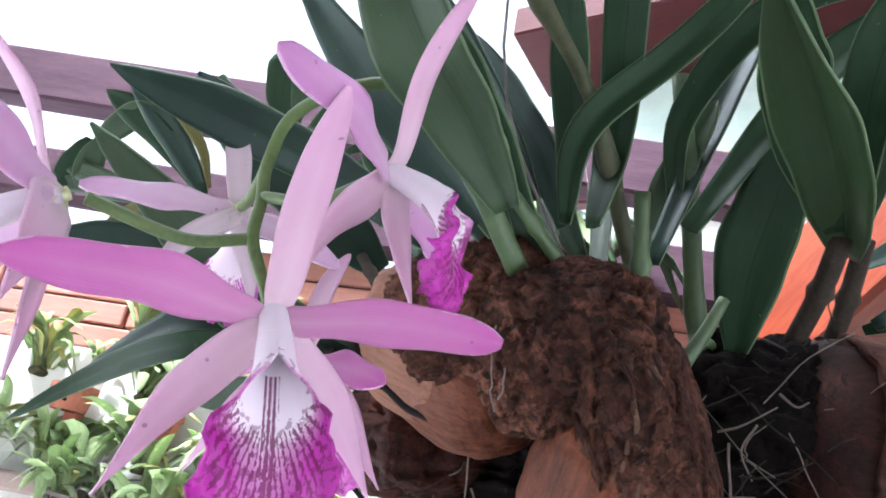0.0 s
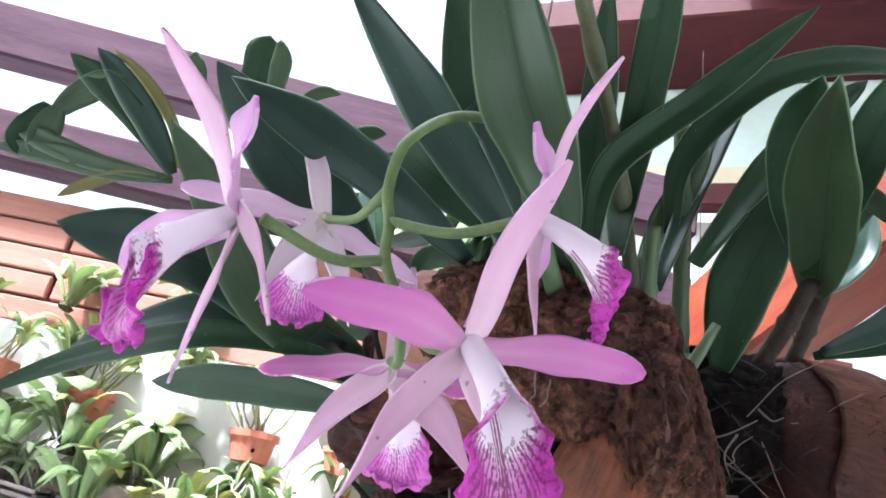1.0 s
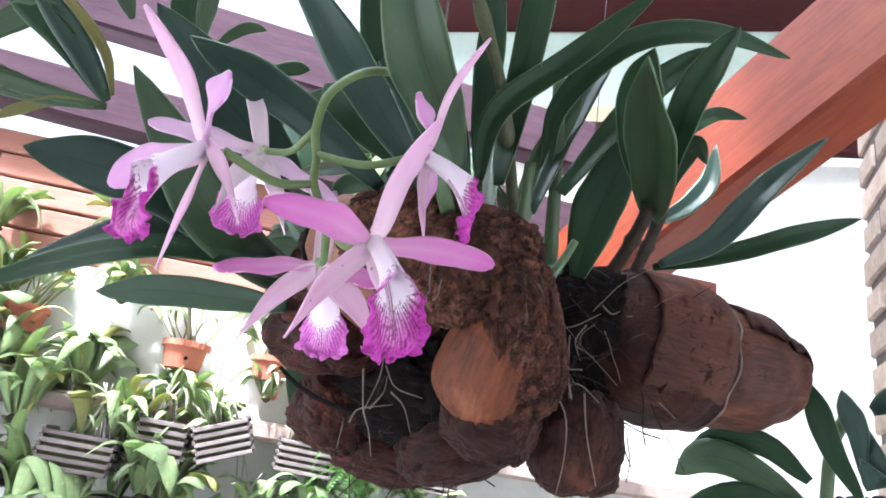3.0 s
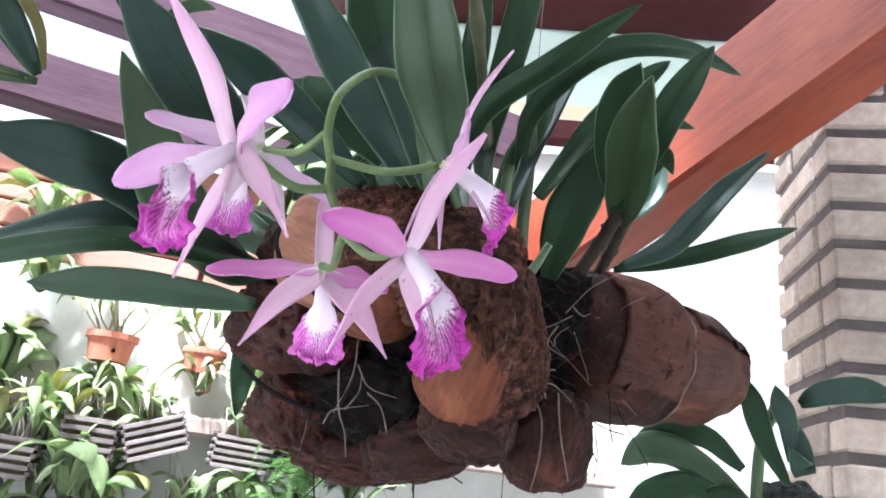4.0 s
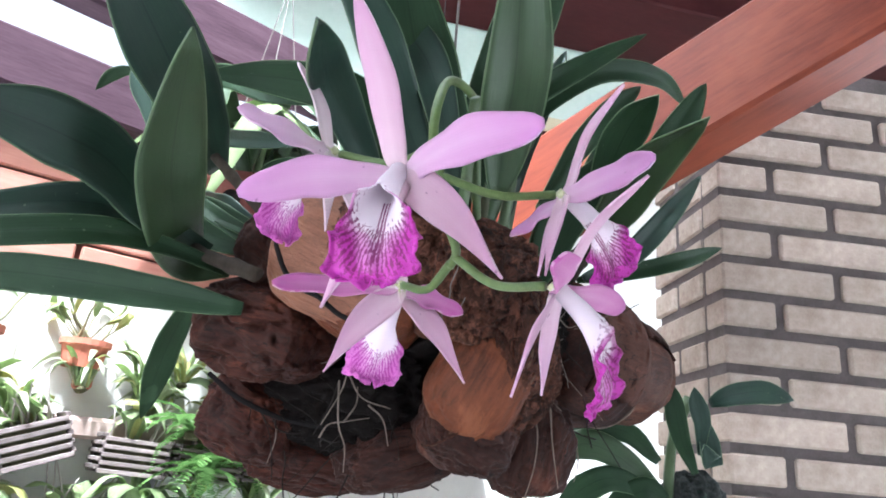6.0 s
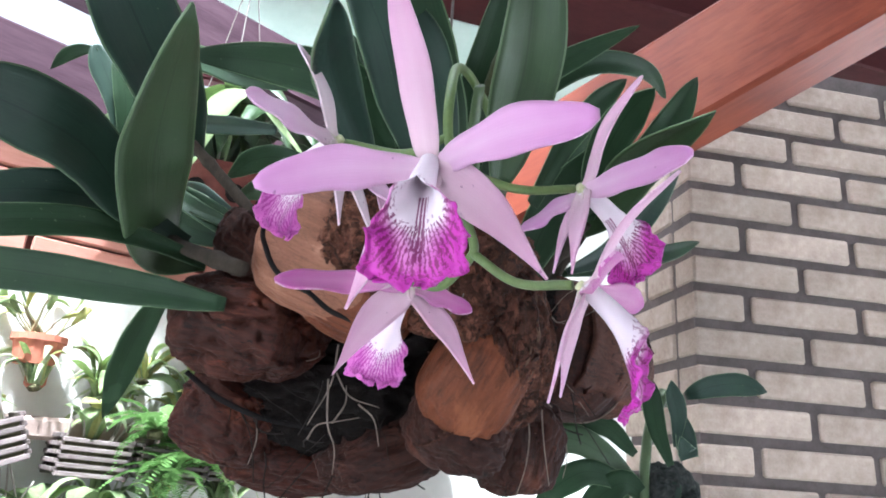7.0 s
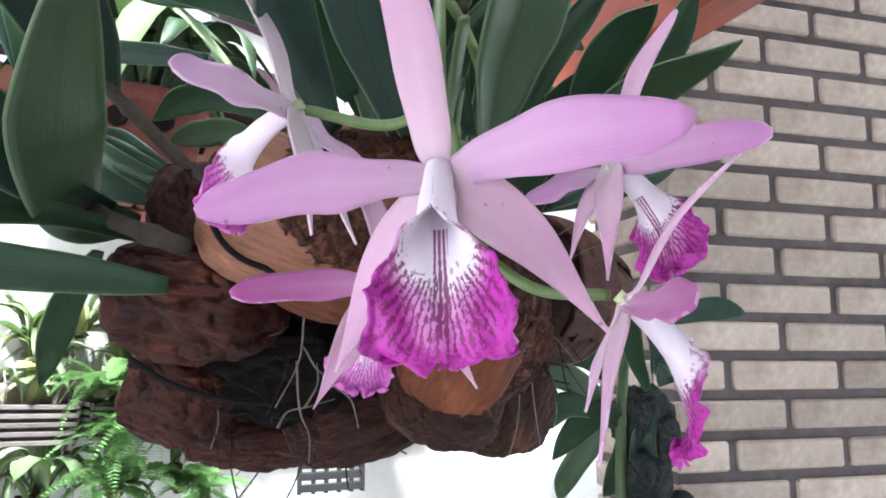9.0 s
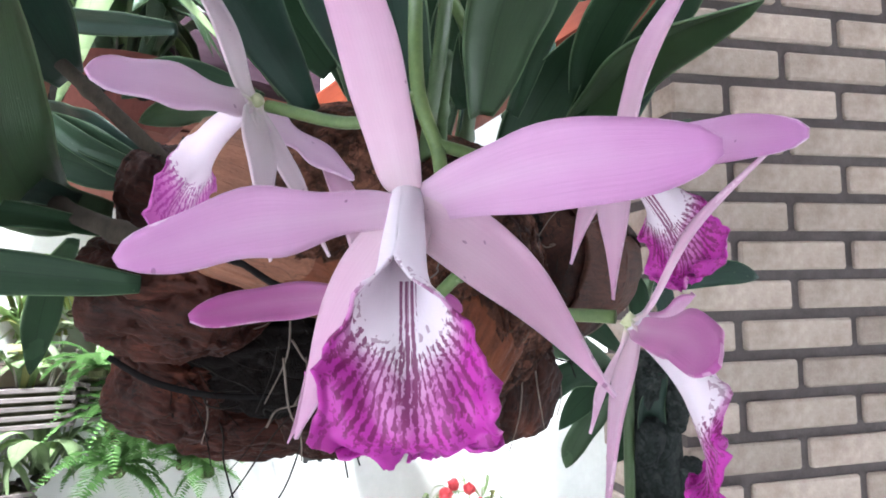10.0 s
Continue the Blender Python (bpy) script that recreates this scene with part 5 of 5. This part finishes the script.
def wall_plant(s, out, z, size, count, kinds, label):
    root = tagged(new("wall_plant"), label, "plant", "plants along the wall")
    root.matrix_world = Matrix.Translation(on_wall(s, out, z)) @ pose(0, 0, 0, 0, 0, WALL_TURN)
    o = part("root_ball", box_bm(size * 0.22, 0.04, size * 0.14, 0.006), SOIL, root)
    o.location = (0, 0, -size * 0.08)
    tuft(root, (0, 0, 0), int(count * 0.8), size * 1.15, rng, kinds)
    return root


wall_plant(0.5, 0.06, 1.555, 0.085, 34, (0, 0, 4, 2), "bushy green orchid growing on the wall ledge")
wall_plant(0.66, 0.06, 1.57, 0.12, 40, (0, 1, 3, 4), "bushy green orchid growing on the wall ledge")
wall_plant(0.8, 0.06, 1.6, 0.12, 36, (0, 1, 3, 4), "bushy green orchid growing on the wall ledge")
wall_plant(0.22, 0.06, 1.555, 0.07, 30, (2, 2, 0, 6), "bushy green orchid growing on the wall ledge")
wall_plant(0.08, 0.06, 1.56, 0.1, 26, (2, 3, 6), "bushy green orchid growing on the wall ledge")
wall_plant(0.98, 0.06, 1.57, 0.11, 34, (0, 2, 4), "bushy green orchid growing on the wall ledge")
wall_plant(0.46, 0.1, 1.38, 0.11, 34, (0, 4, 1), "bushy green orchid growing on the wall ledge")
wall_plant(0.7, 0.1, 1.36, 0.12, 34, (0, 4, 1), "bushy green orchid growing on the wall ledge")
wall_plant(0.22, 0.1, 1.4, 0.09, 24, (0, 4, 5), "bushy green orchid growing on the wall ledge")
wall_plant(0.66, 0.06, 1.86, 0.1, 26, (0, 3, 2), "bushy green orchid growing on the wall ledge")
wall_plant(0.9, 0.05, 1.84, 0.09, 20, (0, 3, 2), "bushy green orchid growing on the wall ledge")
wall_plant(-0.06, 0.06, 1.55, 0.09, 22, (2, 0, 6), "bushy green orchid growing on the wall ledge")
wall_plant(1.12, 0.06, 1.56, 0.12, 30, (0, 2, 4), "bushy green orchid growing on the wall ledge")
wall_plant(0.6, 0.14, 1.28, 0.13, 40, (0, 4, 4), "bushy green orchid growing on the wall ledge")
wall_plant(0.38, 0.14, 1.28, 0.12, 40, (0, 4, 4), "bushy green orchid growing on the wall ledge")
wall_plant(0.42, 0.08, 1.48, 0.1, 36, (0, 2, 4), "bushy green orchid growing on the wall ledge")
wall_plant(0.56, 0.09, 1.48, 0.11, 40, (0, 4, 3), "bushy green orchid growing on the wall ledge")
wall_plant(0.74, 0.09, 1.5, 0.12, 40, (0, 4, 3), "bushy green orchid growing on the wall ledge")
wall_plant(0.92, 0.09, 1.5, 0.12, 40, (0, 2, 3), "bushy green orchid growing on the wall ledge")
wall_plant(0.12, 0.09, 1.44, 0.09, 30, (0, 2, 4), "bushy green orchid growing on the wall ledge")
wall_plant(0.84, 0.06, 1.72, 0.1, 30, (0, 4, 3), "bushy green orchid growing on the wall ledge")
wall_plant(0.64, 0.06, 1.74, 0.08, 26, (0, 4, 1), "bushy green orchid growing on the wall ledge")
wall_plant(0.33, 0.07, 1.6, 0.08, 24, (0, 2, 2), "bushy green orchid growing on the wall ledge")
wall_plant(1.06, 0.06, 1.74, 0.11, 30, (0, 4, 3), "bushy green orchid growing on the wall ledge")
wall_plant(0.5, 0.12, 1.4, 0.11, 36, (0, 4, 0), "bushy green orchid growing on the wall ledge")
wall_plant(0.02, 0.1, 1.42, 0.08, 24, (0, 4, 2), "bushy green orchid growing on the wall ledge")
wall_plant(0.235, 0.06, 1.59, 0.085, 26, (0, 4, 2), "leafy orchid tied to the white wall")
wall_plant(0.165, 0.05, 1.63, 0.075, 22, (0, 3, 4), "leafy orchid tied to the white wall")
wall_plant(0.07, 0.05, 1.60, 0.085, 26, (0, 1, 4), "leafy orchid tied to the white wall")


YELLOW_LEAF = leaf_material("yellowing_leaf", (0.085, 0.080, 0.020), (0.17, 0.15, 0.045), 0.5, 0.25)


def sprig(at, pts_list, label):
    """A leafy stem of a plant hung from the beams."""
    root = tagged(new("hanging_plant"), label, "plant", "plants under the beams")
    root.location = at
    for i, (pts, half, mat) in enumerate(pts_list):
        o = ribbon("leaf", pts, half, leaf_shape, mat, root, face=CAM, fold=0.2, thick=0.0014, n=12, m=4, seed=60 + i)
        o.matrix_parent_inverse = Matrix.Translation(-Vector(at))
    return root


sprig((-0.616, 0.814, 1.959), [
    ([(-0.616, 0.810, 1.967), (-0.657, 0.770, 2.020), (-0.713, 0.724, 2.070), (-0.759, 0.692, 2.099)], 0.022, LEAF),
    ([(-0.616, 0.810, 1.967), (-0.641, 0.778, 2.015), (-0.682, 0.734, 2.075), (-0.722, 0.700, 2.113)], 0.022, LEAF_B),
    ([(-0.608, 0.809, 1.976), (-0.618, 0.778, 2.034), (-0.659, 0.737, 2.087), (-0.703, 0.706, 2.116)], 0.009, YELLOW_LEAF),
    ([(-0.616, 0.814, 1.959), (-0.702, 0.780, 1.959), (-0.773, 0.749, 1.965), (-0.874, 0.711, 1.962)], 0.018, LEAF_O),
    ([(-0.623, 0.812, 1.958), (-0.686, 0.789, 1.954), (-0.740, 0.779, 1.930), (-0.773, 0.775, 1.910)], 0.009, YELLOW_LEAF),
    ([(-0.631, 0.807, 1.960), (-0.726, 0.768, 1.966), (-0.797, 0.731, 1.983), (-0.835, 0.711, 1.995)], 0.016, LEAF_O),
], "green and yellowing leaves of a plant under the beams")
sprig((-0.532, 0.845, 2.129), [
    ([(-0.532, 0.856, 2.106), (-0.545, 0.834, 2.143), (-0.534, 0.817, 2.188), (-0.527, 0.808, 2.213)], 0.028, LEAF),
    ([(-0.524, 0.859, 2.107), (-0.516, 0.843, 2.148), (-0.509, 0.830, 2.181), (-0.513, 0.814, 2.212)], 0.016, LEAF_O),
    ([(-0.623, 0.813, 2.121), (-0.630, 0.800, 2.143), (-0.634, 0.791, 2.158), (-0.634, 0.785, 2.173)], 0.014, LEAF_O),
    ([(-0.507, 0.868, 2.102), (-0.475, 0.867, 2.132), (-0.447, 0.870, 2.148), (-0.422, 0.879, 2.149)], 0.010, LEAF_O),
    ([(-0.457, 0.902, 2.072), (-0.408, 0.911, 2.092), (-0.375, 0.919, 2.104), (-0.355, 0.926, 2.106)], 0.012, LEAF),
], "upright green leaves behind the orchid")
sprig((-0.779, 0.735, 2.001), [
    ([(-0.788, 0.726, 2.015), (-0.757, 0.724, 2.045), (-0.717, 0.727, 2.069), (-0.674, 0.737, 2.081)], 0.020, LEAF_O),
    ([(-0.790, 0.719, 2.031), (-0.804, 0.725, 2.004), (-0.819, 0.731, 1.977), (-0.821, 0.741, 1.952)], 0.030, LEAF),
    ([(-0.773, 0.723, 2.034), (-0.788, 0.729, 2.007), (-0.802, 0.735, 1.980), (-0.809, 0.744, 1.955)], 0.020, LEAF_O),
], "dark leaves of a plant hung from the upper beam")
sprig((-0.399, 1.092, 1.974), [
    ([(-0.395, 1.098, 1.950), (-0.414, 1.084, 2.013), (-0.438, 1.078, 2.059), (-0.458, 1.072, 2.098)], 0.020, LEAF_B),
    ([(-0.450, 1.074, 2.082), (-0.473, 1.082, 2.084), (-0.495, 1.092, 2.075), (-0.515, 1.106, 2.053)], 0.010, LEAF),
    ([(-0.395, 1.098, 1.950), (-0.396, 1.083, 1.998), (-0.408, 1.072, 2.046), (-0.426, 1.066, 2.084)], 0.016, LEAF),
], "narrow leaves of a plant behind the orchid")

hanging = tagged(new("hanging_pot"), "dark red clay pot with round holes hung behind the orchid, shade in its colour", "flower pot")
hanging.location = (-0.262, 1.311, 1.945)
n = 24
prof = [(0.0, -0.050), (0.070, -0.050), (0.088, -0.03), (0.098, 0.03), (0.106, 0.04), (0.106, 0.052), (0.096, 0.052), (0.090, 0.03), (0.0, 0.028)]
mesh_object("pot", [(a * math.cos(2 * math.pi * j / n), a * math.sin(2 * math.pi * j / n), b) for a, b in prof for j in range(n)], [(i * n + j, i * n + (j + 1) % n, (i + 1) * n + (j + 1) % n, (i + 1) * n + j) for i in range(len(prof) - 1) for j in range(n)], RED_CLAY, hanging, "", None, False)
for a in range(0, 360, 40):
    bm = bmesh.new()
    bmesh.ops.create_cone(bm, cap_ends=True, segments=14, radius1=0.016, radius2=0.016, depth=0.010)
    o = part("drain_hole", bm, DARK, hanging, "dark round hole")
    o.matrix_basis = Matrix.Translation((0.0945 * math.cos(radians(a + 12)), 0.0945 * math.sin(radians(a + 12)), 0.002)) @ pose(0, 0, 0, 0, 90, a + 12)
# mostly the dark blades, so the tuft reads as shaded
tuft(hanging, (0, 0, 0.03), 60, 0.29, rng, (7, 7, 7, 5), 0.6)
for a in (30, 150, 270):
    tube("hanger", [(0.1 * math.cos(radians(a)), 0.1 * math.sin(radians(a)), 0.05), (0.05 * math.cos(radians(a)), 0.05 * math.sin(radians(a)), 0.3), (0, 0, 0.55)], 0.0012, WIRE, hanging, "", 5, 6)

# climbing plant and trunk beside the pillar
trunk = tagged(new("tree_trunk"), "dark mossy trunk beside the brick pillar", "tree")
tube("trunk", [(0.49, 1.02, 0.0), (0.50, 1.03, 0.9), (0.485, 1.02, 1.30), (0.49, 1.03, 1.50)], 0.055, TRUNK, trunk, "", 14, 24, 1.0, 0.7, (0.3, 0.6))
chunk("trunk_top", (0.488, 1.028, 1.50), (0.045, 0.042, 0.050), TRUNK, trunk, (0, 0, 0), 47, 0.22, 0.85, 5, 0.4)
for i, (x, y, z, r) in enumerate(((0.46, 0.985, 1.30, 0.030), (0.455, 0.99, 1.42, 0.026), (0.50, 0.985, 1.47, 0.026), (0.46, 1.0, 1.50, 0.022), (0.52, 0.985, 1.36, 0.024))):
    chunk("bark_knot", (x, y, z), (r, r * 0.7, r * 1.5), TRUNK, trunk, (0, 0, 30 * i), 40 + i, 0.2, 0.8, 4, 0.4)
climber = tagged(new("climbing_plant"), "green climbing plant with long leaves against the trunk", "plant")
climber.location = (0.42, 1.0, 1.45)
climb_count = itertools.count(80)


def climbing_leaf(pts, half, mat):
    o = ribbon("leaf", pts, half, leaf_shape, mat, climber, face=CAM, fold=0.25, thick=0.0016, n=14, m=4, seed=next(climb_count))
    o.matrix_parent_inverse = Matrix.Translation((-0.42, -1.0, -1.45))


climbing_leaf([(0.420, 1.004, 1.515), (0.344, 0.993, 1.559), (0.289, 0.997, 1.571), (0.254, 1.018, 1.544)], 0.022, LEAF_O)
climbing_leaf([(0.431, 1.005, 1.499), (0.344, 0.992, 1.527), (0.290, 0.995, 1.508), (0.258, 1.019, 1.466)], 0.020, LEAF)
climbing_leaf([(0.412, 0.993, 1.556), (0.360, 0.988, 1.593), (0.306, 0.995, 1.593), (0.266, 1.017, 1.569)], 0.018, LEAF)
climbing_leaf([(0.464, 0.979, 1.543), (0.433, 0.964, 1.591), (0.410, 0.945, 1.638), (0.392, 0.938, 1.675)], 0.015, LEAF)
climbing_leaf([(0.463, 0.963, 1.570), (0.452, 0.940, 1.612), (0.440, 0.932, 1.640), (0.430, 0.922, 1.662)], 0.013, LEAF_B)
climbing_leaf([(0.447, 0.954, 1.642), (0.469, 0.950, 1.593), (0.472, 0.949, 1.561), (0.453, 0.937, 1.584)], 0.016, LEAF_B)
climbing_leaf([(0.440, 1.004, 1.491), (0.392, 0.991, 1.514), (0.351, 1.003, 1.487), (0.327, 1.025, 1.445)], 0.020, LEAF)
climbing_leaf([(0.471, 0.945, 1.644), (0.487, 0.913, 1.656), (0.519, 0.889, 1.662), (0.560, 0.878, 1.653)], 0.018, LEAF_B)
climbing_leaf([(0.458, 1.015, 1.508), (0.457, 1.015, 1.475), (0.450, 1.034, 1.424), (0.438, 1.063, 1.379)], 0.022, LEAF)
climbing_leaf([(0.414, 1.026, 1.522), (0.400, 1.035, 1.471), (0.376, 1.061, 1.418), (0.373, 1.087, 1.374)], 0.020, LEAF_O)
climbing_leaf([(0.476, 0.983, 1.519), (0.462, 0.993, 1.469), (0.475, 1.004, 1.421), (0.496, 1.015, 1.365)], 0.022, LEAF_B)
o = tube("stem", [(0.44, 1.01, 0.0), (0.42, 1.0, 0.8), (0.43, 1.0, 1.5), (0.455, 0.975, 1.655)], 0.008, BULB, climber, "", 8, 20)
o.matrix_parent_inverse = Matrix.Translation((-0.42, -1.0, -1.45))

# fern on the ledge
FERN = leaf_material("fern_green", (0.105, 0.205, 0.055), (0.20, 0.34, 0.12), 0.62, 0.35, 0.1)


def frond_mesh(seed):
    """An arching frond with paired leaflets."""
    r = random.Random(seed)
    verts, faces, uv = [], [], []
    for i in range(26):
        s = i / 25
        p = Vector((s * 0.9, 0, 0.55 * s - 0.75 * s * s))
        w = 0.16 * math.sin(math.pi * min(1, 0.12 + 0.88 * s)) + 0.01
        for side in (-1, 1):
            d = Vector((0.35, side, -0.25 + r.uniform(-0.2, 0.2))).normalized()
            q = p + d * w * r.uniform(0.8, 1.1)
            k = Vector((0.022, 0, 0.006))
            o = len(verts)
            verts += [p - k * 0.6, p + d * w * 0.5 - k, q, p + d * w * 0.5 + k, p + k * 0.6]
            uv += [(0, 0.3), (0.5, 0.2), (1, 0.5), (0.5, 0.8), (0, 0.7)]
            faces.append((o, o + 1, o + 2, o + 3, o + 4))
    ob = mesh_object("frond", verts, faces, FERN, None, "", uv, False)
    me = ob.data
    bpy.data.objects.remove(ob)
    return me


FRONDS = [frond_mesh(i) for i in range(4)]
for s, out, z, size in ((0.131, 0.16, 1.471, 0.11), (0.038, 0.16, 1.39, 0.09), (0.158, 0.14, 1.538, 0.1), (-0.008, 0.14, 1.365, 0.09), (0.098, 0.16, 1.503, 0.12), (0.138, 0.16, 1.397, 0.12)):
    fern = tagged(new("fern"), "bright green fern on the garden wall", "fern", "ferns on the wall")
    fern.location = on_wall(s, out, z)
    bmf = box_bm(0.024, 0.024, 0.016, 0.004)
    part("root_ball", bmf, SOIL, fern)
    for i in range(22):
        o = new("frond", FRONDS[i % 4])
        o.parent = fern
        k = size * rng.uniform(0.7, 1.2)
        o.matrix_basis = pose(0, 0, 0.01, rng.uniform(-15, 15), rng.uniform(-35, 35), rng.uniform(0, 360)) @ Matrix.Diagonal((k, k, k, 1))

# potted red flowers and a crate by the back wall
bush = tagged(new("potted_flowers"), "potted red flowers standing in the sunny yard", "plant")
bush.location = (0.42, 1.66, 1.08)
for i in range(60):
    o = new("leaf", BLADES[i % 7])
    o.parent = bush
    o.matrix_basis = Matrix.Translation((rng.uniform(-0.10, 0.10), rng.uniform(-0.06, 0.06), rng.uniform(0, 0.10))) @ pose(0, 0, 0, rng.uniform(-40, 40), rng.uniform(-40, 30), rng.uniform(0, 360)) @ Matrix.Diagonal((0.05, 0.06, 0.05, 1))
for i in range(9):
    bm = bmesh.new()
    bmesh.ops.create_icosphere(bm, subdivisions=2, radius=0.014)
    for v in bm.verts:
        v.co *= 1 + 0.3 * noise.noise(v.co * 120 + Vector((i, 0, 0)))
    o = part("blossom", bm, BLOSSOM, bush)
    o.location = (rng.uniform(-0.10, 0.10), rng.uniform(-0.08, -0.02), rng.uniform(0.05, 0.14))
tube("stand", [(0, 0, -1.08), (0, 0, -0.5), (0, 0, 0)], 0.05, TERRACOTTA, bush, "terracotta stand", 16, 6)
basket = tagged(new("hanging_crate"), "black plastic slotted crate hung by the wall", "crate")
basket.location = (0.11, 1.50, 1.37)
for r in range(4):
    o = part("slat", box_bm(0.125, 0.01, 0.015, 0.001), PLASTIC, basket)
    o.location = (0, 0, 0.035 - 0.022 * r)
for x in (-0.062, -0.035, -0.01, 0.015, 0.04, 0.062):
    o = part("upright", box_bm(0.008, 0.012, 0.085, 0.001), PLASTIC, basket)
    o.location = (x, 0.002, 0)
tube("hanger", [(0, 0, 0.03), (0, -0.02, 0.4), (0, -0.03, 0.95), (0, 0.0, 1.35)], 0.0009, STRAP, basket, "", 6, 10)
# the wire that the orchid hangs from
hang = tube("hanging_wire", [(0.008, 0.699, 1.742), (-0.037, 0.587, 1.957), (0.0, 0.65, 2.60), (0.0, 0.64, 3.02)], 0.0013, WIRE, None, "", 6, 20)
tagged(hang, "thin wire that holds the orchid under the roof", "wire")
